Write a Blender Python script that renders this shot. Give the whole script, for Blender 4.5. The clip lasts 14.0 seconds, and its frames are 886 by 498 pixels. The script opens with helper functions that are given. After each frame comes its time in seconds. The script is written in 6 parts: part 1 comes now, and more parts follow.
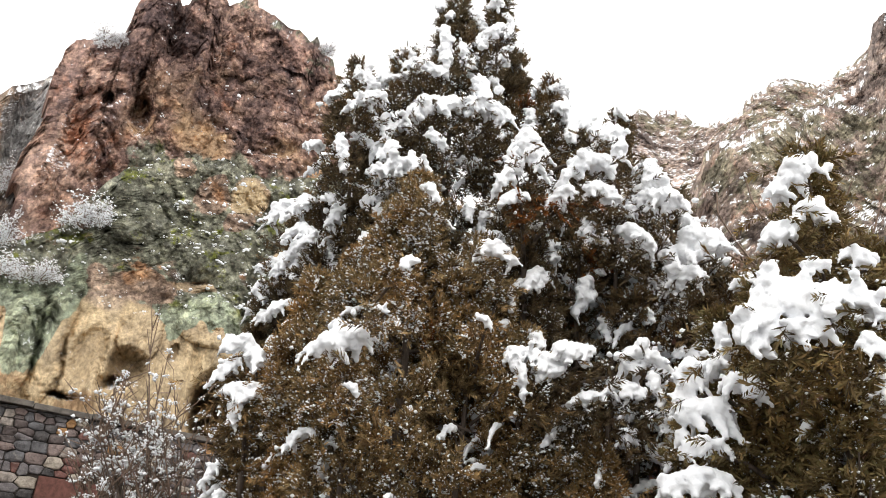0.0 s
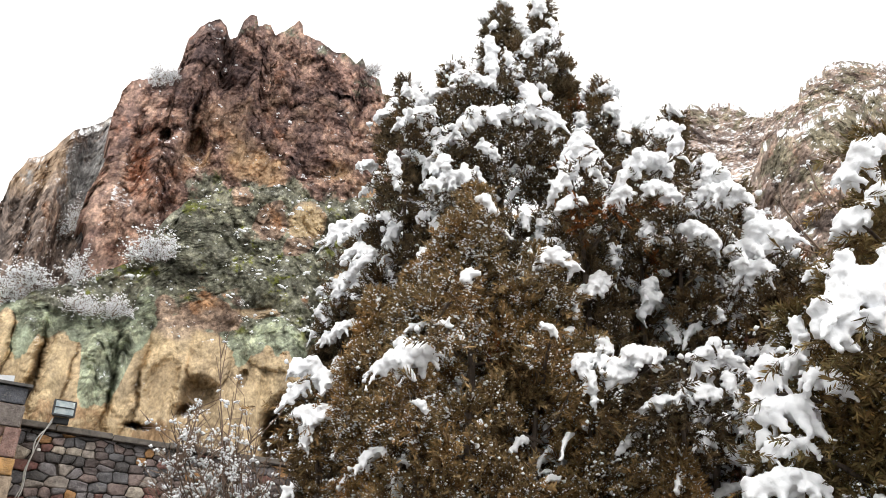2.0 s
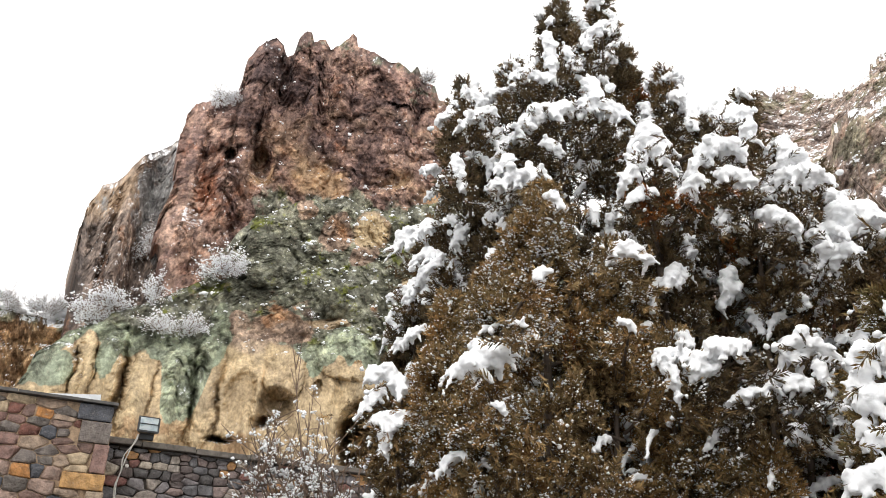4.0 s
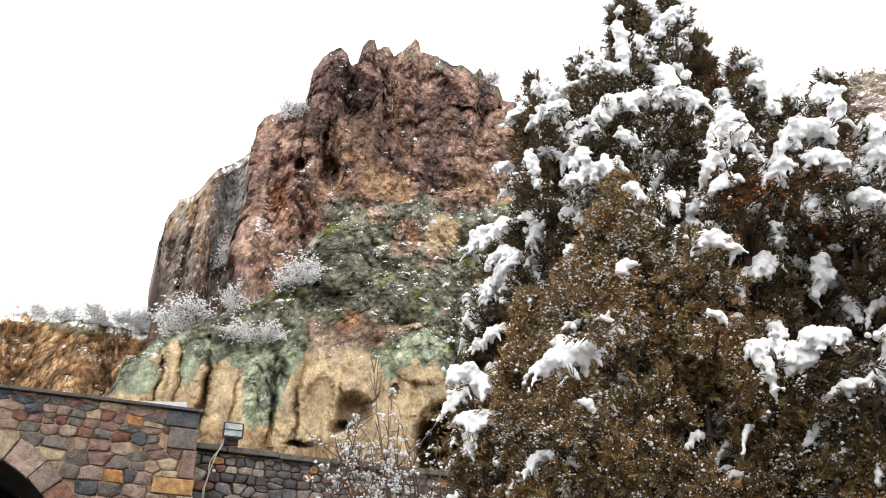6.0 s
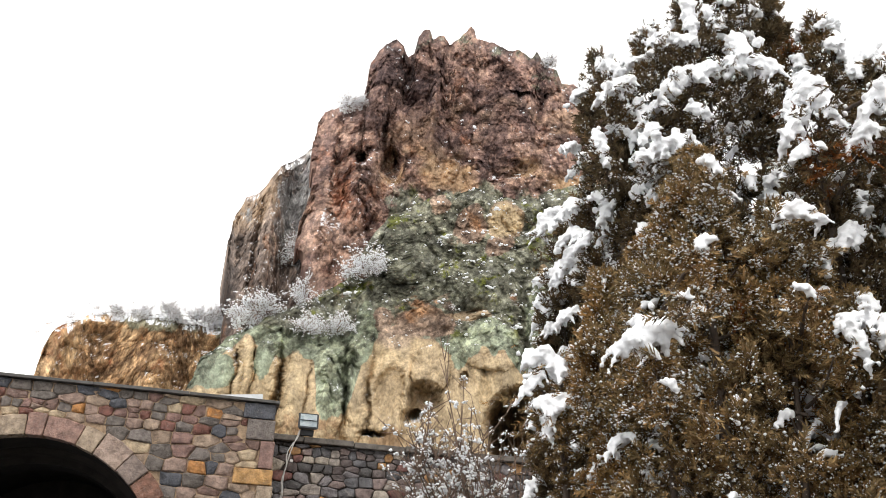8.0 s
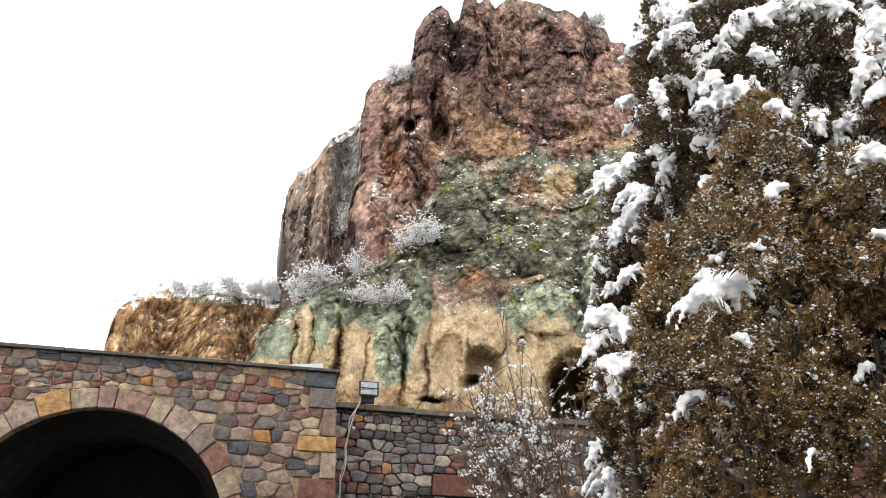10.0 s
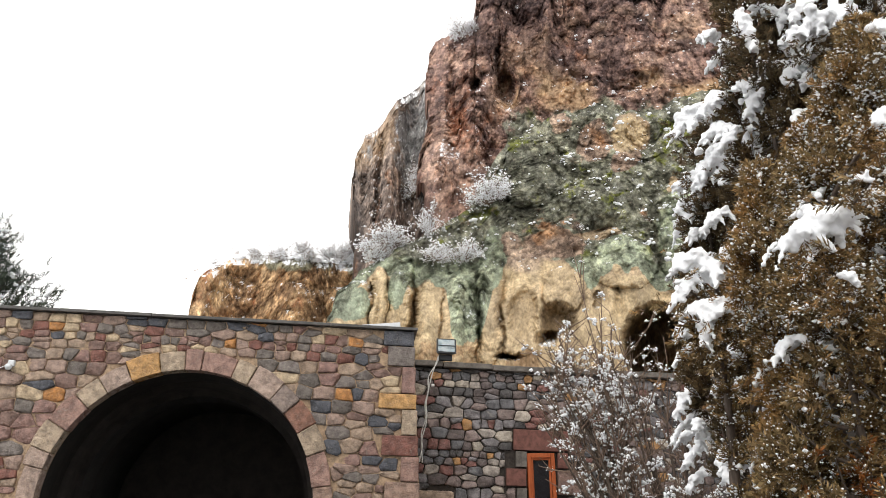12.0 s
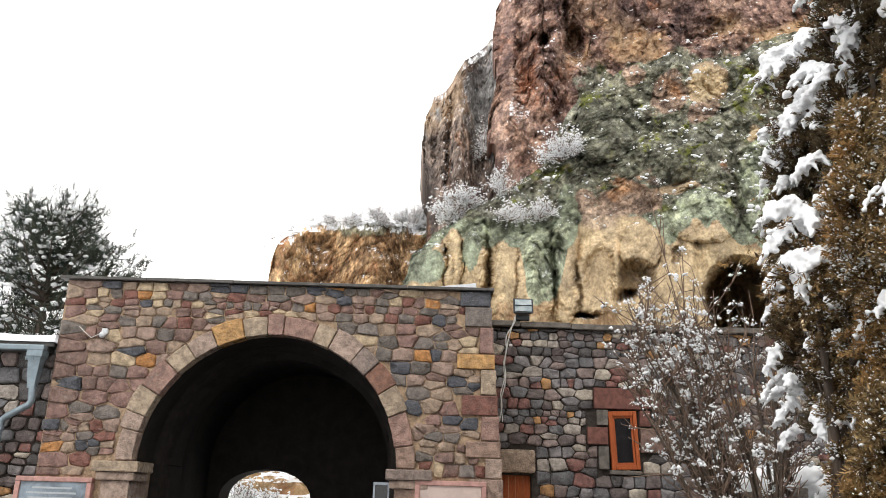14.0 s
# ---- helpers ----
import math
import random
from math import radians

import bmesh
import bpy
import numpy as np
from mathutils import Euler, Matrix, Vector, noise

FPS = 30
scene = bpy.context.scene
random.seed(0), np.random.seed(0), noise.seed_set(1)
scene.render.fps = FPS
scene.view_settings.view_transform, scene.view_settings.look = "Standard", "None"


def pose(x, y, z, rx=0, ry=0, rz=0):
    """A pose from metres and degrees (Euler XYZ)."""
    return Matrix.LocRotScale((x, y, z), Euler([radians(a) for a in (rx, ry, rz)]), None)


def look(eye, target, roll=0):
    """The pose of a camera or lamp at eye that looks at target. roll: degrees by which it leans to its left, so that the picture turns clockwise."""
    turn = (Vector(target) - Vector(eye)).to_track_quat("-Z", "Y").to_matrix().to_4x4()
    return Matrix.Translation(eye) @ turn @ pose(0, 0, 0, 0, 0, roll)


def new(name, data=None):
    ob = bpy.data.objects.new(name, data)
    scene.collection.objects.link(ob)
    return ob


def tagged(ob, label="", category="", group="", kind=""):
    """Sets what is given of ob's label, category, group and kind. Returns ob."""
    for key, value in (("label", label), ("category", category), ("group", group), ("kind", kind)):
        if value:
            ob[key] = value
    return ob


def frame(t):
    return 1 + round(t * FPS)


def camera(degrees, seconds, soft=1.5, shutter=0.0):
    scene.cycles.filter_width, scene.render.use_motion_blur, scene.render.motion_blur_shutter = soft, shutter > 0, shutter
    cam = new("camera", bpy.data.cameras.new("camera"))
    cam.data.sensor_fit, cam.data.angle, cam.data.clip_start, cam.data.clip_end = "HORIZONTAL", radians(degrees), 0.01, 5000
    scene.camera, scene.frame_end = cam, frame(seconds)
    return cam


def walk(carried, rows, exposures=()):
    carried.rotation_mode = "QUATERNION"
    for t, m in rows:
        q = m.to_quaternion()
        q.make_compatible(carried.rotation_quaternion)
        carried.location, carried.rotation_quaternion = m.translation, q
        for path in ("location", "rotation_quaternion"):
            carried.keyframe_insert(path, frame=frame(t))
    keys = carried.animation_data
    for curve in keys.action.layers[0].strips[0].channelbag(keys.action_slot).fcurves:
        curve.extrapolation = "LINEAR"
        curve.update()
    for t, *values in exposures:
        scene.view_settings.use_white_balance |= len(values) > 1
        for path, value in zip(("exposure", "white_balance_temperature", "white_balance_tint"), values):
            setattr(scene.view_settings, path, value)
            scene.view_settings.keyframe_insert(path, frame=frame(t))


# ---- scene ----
cam = camera(57.47, 14.0, soft=0.9)
PATH = [
    (0, (0.137, -0.551, 1.604), (5.239, 6.858, 5.972), 4.46),
    (0.5, (0.138, -0.547, 1.607), (5.080, 6.952, 6.004), 3.99),
    (1, (0.138, -0.541, 1.611), (4.918, 7.045, 6.037), 3.51),
    (1.5, (0.140, -0.535, 1.616), (4.778, 7.126, 6.063), 3.07),
    (2, (0.139, -0.525, 1.618), (4.614, 7.224, 6.080), 2.67),
    (2.5, (0.142, -0.510, 1.620), (4.458, 7.327, 6.085), 2.36),
    (3, (0.142, -0.496, 1.621), (4.280, 7.435, 6.090), 2.04),
    (5.5, (0.107, -0.413, 1.615), (3.287, 7.939, 6.102), 2.27),
    (6, (0.099, -0.396, 1.614), (3.078, 8.034, 6.093), 2.31),
    (6.5, (0.086, -0.382, 1.614), (2.885, 8.115, 6.082), 2.47),
    (7, (0.076, -0.367, 1.613), (2.678, 8.204, 6.059), 2.40),
    (7.5, (0.071, -0.350, 1.610), (2.496, 8.297, 6.010), 2.29),
    (8, (0.070, -0.331, 1.607), (2.332, 8.397, 5.931), 2.31),
    (10.5, (0.056, -0.200, 1.603), (1.579, 8.911, 5.434), 1.87),
    (11, (0.046, -0.167, 1.599), (1.384, 9.022, 5.311), 1.85),
    (11.5, (0.035, -0.128, 1.595), (1.152, 9.143, 5.174), 1.85),
    (12, (0.027, -0.090, 1.595), (0.900, 9.255, 5.046), 1.78),
    (12.5, (0.026, -0.060, 1.599), (0.680, 9.344, 4.936), 1.71),
    (13, (0.018, -0.034, 1.602), (0.433, 9.426, 4.819), 1.62),
    (13.5, (0.008, -0.014, 1.599), (0.219, 9.490, 4.703), 1.58),
    (14, (0.000, -0.000, 1.600), (0.001, 9.546, 4.578), 1.72),
]
walk(cam, [(t, look(eye, target, roll)) for t, eye, target, roll in PATH])

# ---- sky and light: an overcast winter day ----
world = bpy.data.worlds.new("overcast_sky")
scene.world = world
world.use_nodes = True
wn, wl = world.node_tree.nodes, world.node_tree.links
sky = wn.new("ShaderNodeTexSky")
sky.sky_type, sky.sun_disc = "NISHITA", False
sky.sun_elevation, sky.sun_rotation = radians(48), radians(200)
veil = wn.new("ShaderNodeMixRGB")
veil.inputs[0].default_value = 0.93
veil.inputs[2].default_value = (9.95, 9.75, 9.5, 1)
wl.new(sky.outputs[0], veil.inputs[1])
wl.new(veil.outputs[0], wn["Background"].inputs[0])
wn["Background"].inputs[1].default_value = 0.158
sun_data = bpy.data.lights.new("sun", "SUN")
sun_data.energy, sun_data.angle, sun_data.color = 1.2, radians(25), (1.0, 0.97, 0.93)
sun = new("sun", sun_data)
sun.matrix_world = look((-8, -14, 40), (6, 16, 2))
scene.view_settings.exposure = 0.0

# ---- helpers ----
rng = np.random.default_rng(7)


def cells(ix, iy, iz, seed):
    h = (ix.astype(np.int64) * 374761393 + iy.astype(np.int64) * 668265263 + iz.astype(np.int64) * 2147483647 + seed * 974634777) & 0xFFFFFFFF
    h = ((h ^ (h >> 13)) * 1274126177) & 0xFFFFFFFF
    h = ((h ^ (h >> 16)) * 2246822519) & 0xFFFFFFFF
    return ((h ^ (h >> 15)) & 0xFFFFFF) / float(0xFFFFFF)


def grain(p, seed=0):
    """Smooth value noise in -1..1 at the points p."""
    i = np.floor(p)
    f = p - i
    f = f * f * f * (f * (f * 6 - 15) + 10)
    out = 0
    for a in (0, 1):
        for b in (0, 1):
            for c in (0, 1):
                w = (f[..., 0] if a else 1 - f[..., 0]) * (f[..., 1] if b else 1 - f[..., 1]) * (f[..., 2] if c else 1 - f[..., 2])
                out = out + w * cells(i[..., 0] + a, i[..., 1] + b, i[..., 2] + c, seed)
    return out * 2 - 1


def fbm(p, octaves=5, gain=0.5, seed=0, ridged=False):
    out, amp, total = 0, 1.0, 0
    for k in range(octaves):
        n = grain(p * 2.03**k + 17.3 * k, seed + k)
        out, total = out + amp * (1 - 2 * np.abs(n) if ridged else n), total + amp
        amp *= gain
    return out / total


CELL_VALUES = np.random.default_rng(99).random((4096, 5)).astype(np.float32)
CELL_AXES = np.random.default_rng(98).normal(size=(4096, 3, 3)).astype(np.float32)
CELL_AXES /= np.linalg.norm(CELL_AXES, axis=2, keepdims=True)


def crags(p, seed=0):
    """Angular rock: the outermost of many tilted blocks; also the distance to a block's edge and its own value."""
    p = p.astype(np.float32)
    i = np.floor(p)
    best = np.full(p.shape[:-1], -9.0, np.float32)
    second, value = best.copy(), np.zeros(p.shape[:-1], np.float32)
    for a in (-1, 0, 1):
        for b in (-1, 0, 1):
            for c in (-1, 0, 1):
                q = i + np.array((a, b, c), np.float32)
                n = (cells(q[..., 0], q[..., 1], q[..., 2], seed) * 4095).astype(np.int32)
                own = CELL_VALUES[n]
                d = p - q - own[..., :3]
                along = np.abs(np.einsum("...kj,...j->...k", CELL_AXES[n], d)).max(-1)
                h = 0.7 * own[..., 3] - 0.7 * along - 0.4 * np.sqrt((d * d).sum(-1))
                near = h > best
                second = np.where(near, best, np.maximum(second, h))
                best, value = np.where(near, h, best), np.where(near, own[..., 4], value)
    return best, best - second, value


def smooth(a, b, x):
    t = np.clip((x - a) / (b - a), 0, 1)
    return t * t * (3 - 2 * t)


def mesh_np(name, verts, faces, mat, flat=False, attrs=None):
    """A mesh from arrays; all faces have the same number of corners."""
    me = bpy.data.meshes.new(name)
    faces = np.asarray(faces, np.int32)
    n, k = faces.shape
    me.vertices.add(len(verts))
    me.vertices.foreach_set("co", np.asarray(verts, np.float32).ravel())
    me.loops.add(n * k)
    me.loops.foreach_set("vertex_index", faces.ravel())
    me.polygons.add(n)
    me.polygons.foreach_set("loop_start", np.arange(0, n * k, k, dtype=np.int32))
    me.polygons.foreach_set("use_smooth", np.full(n, not flat))
    for key, values in (attrs or {}).items():
        if np.ndim(values) > 1 and np.shape(values)[-1] == 3:
            me.attributes.new(key, "FLOAT_VECTOR", "POINT").data.foreach_set("vector", np.asarray(values, np.float32).ravel())
        else:
            me.attributes.new(key, "FLOAT", "POINT").data.foreach_set("value", np.asarray(values, np.float32).ravel())
    me.update(calc_edges=True)
    me.materials.append(mat)
    return me


def part(name, bm, mat, parent=None, label="", sharp=True):
    """Links a bmesh (or a ready mesh) as one object under a thing."""
    if isinstance(bm, bpy.types.Mesh):
        me = bm
    else:
        me = bpy.data.meshes.new(name)
        bmesh.ops.recalc_face_normals(bm, faces=bm.faces)
        bm.to_mesh(me)
        bm.free()
        me.materials.append(mat)
        if not sharp:
            me.polygons.foreach_set("use_smooth", np.ones(len(me.polygons), bool))
    ob = new(name, me)
    if parent:
        ob.parent = parent
    if label:
        ob["label"] = label
    return ob


def thing(name, label, category, group="", kind="", at=(0, 0, 0)):
    ob = new(name)
    ob.location = at
    ob.empty_display_size = 0.2
    return tagged(ob, label, category, group, kind)


def box(bm, x0, x1, y0, y1, z0, z1, bevel=0.0):
    """Adds a box, bevelled, to bm."""
    m = Matrix.Translation(((x0 + x1) / 2, (y0 + y1) / 2, (z0 + z1) / 2)) @ Matrix.Diagonal((x1 - x0, y1 - y0, z1 - z0, 1))
    vs = bmesh.ops.create_cube(bm, size=1, matrix=m)["verts"]
    if bevel:
        es = list({e for v in vs for e in v.link_edges})
        bmesh.ops.bevel(bm, geom=es, offset=bevel, segments=2, affect="EDGES", profile=0.6)
    return bm


def boxed(*a, **k):
    return box(bmesh.new(), *a, **k)


def tubes(paths, sides=5):
    """One set of arrays for many round, tapering rods: each path is (points, radii)."""
    V, F, n = [], [], 0
    ang = np.linspace(0, 2 * np.pi, sides, endpoint=False)
    for pts, rad in paths:
        pts, rad = np.asarray(pts, float), np.asarray(rad, float)
        d = np.gradient(pts, axis=0)
        d /= np.linalg.norm(d, axis=1, keepdims=True) + 1e-9
        a = np.cross(d, (0.31, 0.2, 0.93) if abs(d[0, 2]) < 0.9 else (1, 0.1, 0))
        a /= np.linalg.norm(a, axis=1, keepdims=True) + 1e-9
        b = np.cross(d, a)
        ring = pts[:, None] + rad[:, None, None] * (np.cos(ang)[:, None] * a[:, None] + np.sin(ang)[:, None] * b[:, None])
        m = len(pts)
        V.append(ring.reshape(-1, 3))
        i, j = np.meshgrid(np.arange(m - 1), np.arange(sides), indexing="ij")
        k = (j + 1) % sides
        F.append(np.stack([i * sides + j, i * sides + k, (i + 1) * sides + k, (i + 1) * sides + j], -1).reshape(-1, 4) + n)
        n += m * sides
    return np.concatenate(V), np.concatenate(F)


def ico(level):
    bm = bmesh.new()
    bmesh.ops.create_icosphere(bm, subdivisions=level, radius=1)
    v = np.array([x.co[:] for x in bm.verts])
    f = np.array([[x.index for x in g.verts] for g in bm.faces])
    bm.free()
    return v, f


ICO1, ICO2 = ico(1), ico(2)
OCTA = (np.array([(1, 0, 0), (0, 1, 0), (-1, 0, 0), (0, -1, 0), (0, 0, 1), (0, 0, -1)], float), np.array([(k, (k + 1) % 4, 4) for k in range(4)] + [((k + 1) % 4, k, 5) for k in range(4)]))


def blobs(centres, radii, shape=ICO1, squash=0.8, wobble=0.12):
    """Many lumps in one set of arrays."""
    v, f = shape
    centres, radii = np.asarray(centres, float), np.asarray(radii, float)
    n = len(centres)
    s = radii[:, None, None] * (1 + wobble * rng.uniform(-1, 1, (n, len(v), 1)))
    V = centres[:, None] + v[None] * s * (1, 1, squash)
    F = f[None] + (np.arange(n) * len(v))[:, None, None]
    return V.reshape(-1, 3), F.reshape(-1, 3)


# ---- materials ----
class Mat:
    """A small builder for node materials."""

    def __init__(self, name, rough=0.9, spec=0.25):
        self.m = bpy.data.materials.new(name)
        self.m.use_nodes = True
        self.n, self.l = self.m.node_tree.nodes, self.m.node_tree.links
        self.b = self.n["Principled BSDF"]
        self.b.inputs["Roughness"].default_value = rough
        self.b.inputs["Specular IOR Level"].default_value = spec
        self.geo = self.n.new("ShaderNodeNewGeometry")
        self.co = self.geo.outputs["Position"]

    def node(self, kind, **sockets):
        nd = self.n.new(kind)
        for k, v in sockets.items():
            key = int(k[1:]) if k[0] == "i" and k[1:].isdigit() else k
            if isinstance(v, bpy.types.NodeSocket):
                self.l.new(v, nd.inputs[key])
            else:
                nd.inputs[key].default_value = v
        return nd

    def scaled(self, x, y, z):
        return self.node("ShaderNodeMapping", Vector=self.co, Scale=(x, y, z)).outputs[0]

    def noise(self, scale, detail=6, rough=0.6, warp=0.0, co=None):
        nd = self.node("ShaderNodeTexNoise", Vector=co or self.co, Scale=scale, Detail=detail, Roughness=rough, Distortion=warp)
        return nd.outputs["Fac"]

    def chips(self, scale, co=None):
        """Angular chips: the distance from a chip's middle, and its own value."""
        nd = self.node("ShaderNodeTexVoronoi", Vector=co or self.co, Scale=scale)
        return nd.outputs["Distance"], self.node("ShaderNodeSeparateXYZ", i0=nd.outputs["Color"]).outputs[0]

    def ramp(self, fac, lo, hi):
        nd = self.node("ShaderNodeMapRange", i0=fac, i1=lo, i2=hi)
        nd.interpolation_type = "SMOOTHSTEP"
        return nd.outputs[0]

    def mix(self, fac, a, b, how="MIX"):
        nd = self.n.new("ShaderNodeMixRGB")
        nd.blend_type = how
        for k, v in enumerate((fac, a, b)):
            if isinstance(v, bpy.types.NodeSocket):
                self.l.new(v, nd.inputs[k])
            else:
                nd.inputs[k].default_value = v if k == 0 else (*v, 1)
        return nd.outputs[0]

    def math(self, how, a, b=0.0):
        nd = self.n.new("ShaderNodeMath")
        nd.operation = how
        for k, v in enumerate((a, b)):
            if isinstance(v, bpy.types.NodeSocket):
                self.l.new(v, nd.inputs[k])
            else:
                nd.inputs[k].default_value = v
        return nd.outputs[0]

    def attr(self, name):
        nd = self.n.new("ShaderNodeAttribute")
        nd.attribute_name = name
        return nd.outputs["Fac"]

    def stops(self, fac, cols, hard=False):
        nd = self.n.new("ShaderNodeValToRGB")
        nd.color_ramp.interpolation = "CONSTANT" if hard else "LINEAR"
        el = nd.color_ramp.elements
        while len(el) < len(cols):
            el.new(0.5)
        for k, (at, c) in enumerate(cols):
            el[k].position, el[k].color = at, (*c, 1)
        self.l.new(fac, nd.inputs[0])
        return nd.outputs[0]

    def up(self):
        """How far the surface faces the sky."""
        return self.node("ShaderNodeSeparateXYZ", i0=self.geo.outputs["Normal"]).outputs[2]

    def done(self, colour, bump=None, strength=0.4, distance=0.02, rough=None):
        if isinstance(colour, bpy.types.NodeSocket):
            self.l.new(colour, self.b.inputs["Base Color"])
        else:
            self.b.inputs["Base Color"].default_value = (*colour, 1)
        if bump is not None:
            nd = self.node("ShaderNodeBump", Height=bump, Strength=strength, Distance=distance)
            self.l.new(nd.outputs[0], self.b.inputs["Normal"])
        if rough is not None:
            self.l.new(rough, self.b.inputs["Roughness"])
        return self.m


SNOW = (0.86, 0.88, 0.91)


def snow_material():
    m = Mat("snow", 0.75, 0.2)
    n = m.noise(30, 4)
    c = m.mix(m.ramp(m.noise(6, 3), 0.35, 0.7), (0.90, 0.915, 0.935), (0.95, 0.955, 0.965))
    m.b.inputs["Subsurface Weight"].default_value = 0.0
    return m.done(c, n, 0.35, 0.012)


def rock_material(name, size, dark, mid, light, stain, lichen_a, lichen_b, ochre, snow_from=0.62, snow_amount=1.0, green=0.0, streaks=0.7):
    """Weathered tuff: two-scale colour, stains, lichen where the mesh says so, snow on ledges."""
    m = Mat(name, 0.95, 0.12)
    rest = m.n.new("ShaderNodeAttribute")
    rest.attribute_name = "rest"
    m.co = rest.outputs["Vector"]
    big, fine = m.noise(0.25 / size, 5, 0.62, 0.1), m.noise(2.2 / size, 4, 0.65)
    own = m.attr("facet")
    streak = m.noise(1.0 / size, 4, 0.6, 0.1, m.scaled(1, 1, 0.28))
    tone = m.math("ADD", m.math("ADD", m.math("MULTIPLY", big, 0.55), m.math("MULTIPLY", fine, 0.33)), m.math("MULTIPLY", own, 0.12))
    c = m.stops(tone, [(0.39, dark), (0.49, mid), (0.6, light)])
    c = m.mix(m.math("MULTIPLY", m.ramp(streak, 0.52, 0.72), streaks), c, dark)
    red = m.math("ADD", m.noise(0.55 / size, 6, 0.62, 0.1), m.math("MULTIPLY", m.math("SUBTRACT", m.attr("stain"), 0.5), 0.24))
    c = m.mix(m.math("MULTIPLY", m.ramp(red, 0.55, 0.68), 0.8), c, stain)
    tan = m.stops(m.noise(0.9 / size, 5, 0.65, 0.1), [(0.34, tuple(v * 0.78 for v in ochre)), (0.5, ochre), (0.64, tuple(min(1, v * 1.2) for v in ochre))])
    drip = m.ramp(m.noise(0.8 / size, 4, 0.6, 0.1, m.scaled(1, 1, 0.22)), 0.5, 0.62)
    tan = m.mix(m.math("MULTIPLY", drip, 0.45), tan, (0.5 * ochre[0], 0.52 * ochre[1], 0.58 * ochre[2]))
    rust = m.math("ADD", m.noise(0.6 / size, 6, 0.7, 0.2), m.math("MULTIPLY", m.math("SUBTRACT", m.attr("stain"), 0.5), 0.3))
    tan = m.mix(m.math("MULTIPLY", m.ramp(rust, 0.57, 0.68), 0.5), tan, stain)
    c = m.mix(m.attr("ochre"), c, tan)
    lich = m.stops(m.noise(1.7 / size, 4, 0.7), [(0.34, lichen_a), (0.54, lichen_b), (0.68, tuple(min(1, v * 1.35) for v in lichen_b))])
    olive = m.stops(m.noise(2.6 / size, 4, 0.7), [(0.34, (0.075, 0.075, 0.055)), (0.5, (0.165, 0.17, 0.125)), (0.66, (0.30, 0.31, 0.25))])
    mossy = m.math("MULTIPLY", m.attr("moss"), green)
    lich = m.mix(m.ramp(m.math("ADD", mossy, m.math("MULTIPLY", m.math("SUBTRACT", m.noise(0.7 / size, 6, 0.65), 0.5), 0.8)), 0.35, 0.6), lich, olive)
    lich = m.mix(m.math("MULTIPLY", m.ramp(m.noise(1.0 / size, 5, 0.7), 0.56, 0.64), mossy), lich, (0.13, 0.145, 0.035))
    patch = m.ramp(m.math("ADD", m.attr("lichen"), m.math("MULTIPLY", m.math("SUBTRACT", m.noise(0.8 / size, 6, 0.72), 0.5), 1.9)), 0.4, 0.62)
    c = m.mix(patch, c, lich)
    bare = m.math("SUBTRACT", 1.0, m.math("MULTIPLY", m.attr("ochre"), 0.7))
    c = m.mix(m.math("MULTIPLY", bare, 0.75), c, m.stops(own, [(0.1, (0.62, 0.6, 0.62)), (0.5, (1.0, 0.99, 0.98)), (0.9, (1.4, 1.34, 1.28))]), "MULTIPLY")
    grit, grit2 = m.noise(4.0 / size, 3, 0.65), m.noise(13 / size, 1, 0.6)
    c = m.mix(bare, c, m.stops(grit, [(0.34, (0.5, 0.48, 0.48)), (0.5, (0.82, 0.82, 0.83)), (0.66, (1.12, 1.1, 1.08))]), "MULTIPLY")
    c = m.mix(0.35, c, m.stops(grit2, [(0.33, (0.5, 0.48, 0.47)), (0.5, (1.0, 1.0, 1.0)), (0.66, (1.5, 1.48, 1.45))]), "MULTIPLY")
    (d1, own1), (d2, own2) = m.chips(2.4 / size), m.chips(6.5 / size)
    for chip, k in ((own1, 0.5), (own2, 0.6)):
        c = m.mix(m.math("MULTIPLY", bare, k), c, m.stops(chip, [(0.05, (0.5, 0.48, 0.47)), (0.5, (1.0, 1.0, 1.0)), (0.95, (1.45, 1.43, 1.4))]), "MULTIPLY")
    speck = m.ramp(m.noise(9 / size, 2, 0.6), 0.6, 0.72)
    c = m.mix(m.math("MULTIPLY", speck, 0.15), c, tuple(min(1, v * 1.5) for v in light))
    lie = m.math("ADD", m.up(), m.math("MULTIPLY", m.math("SUBTRACT", m.noise(3.0 / size, 4, 0.65), 0.5), 0.9))
    c = m.mix(m.math("MULTIPLY", m.ramp(lie, snow_from, snow_from + 0.14), snow_amount), c, SNOW)
    height = m.math("SUBTRACT", m.math("MULTIPLY", grit, 0.5), m.math("ADD", m.math("MULTIPLY", d1, 1.1), m.math("MULTIPLY", d2, 0.5)))
    return m.done(c, height, 0.8, 0.12 * size)


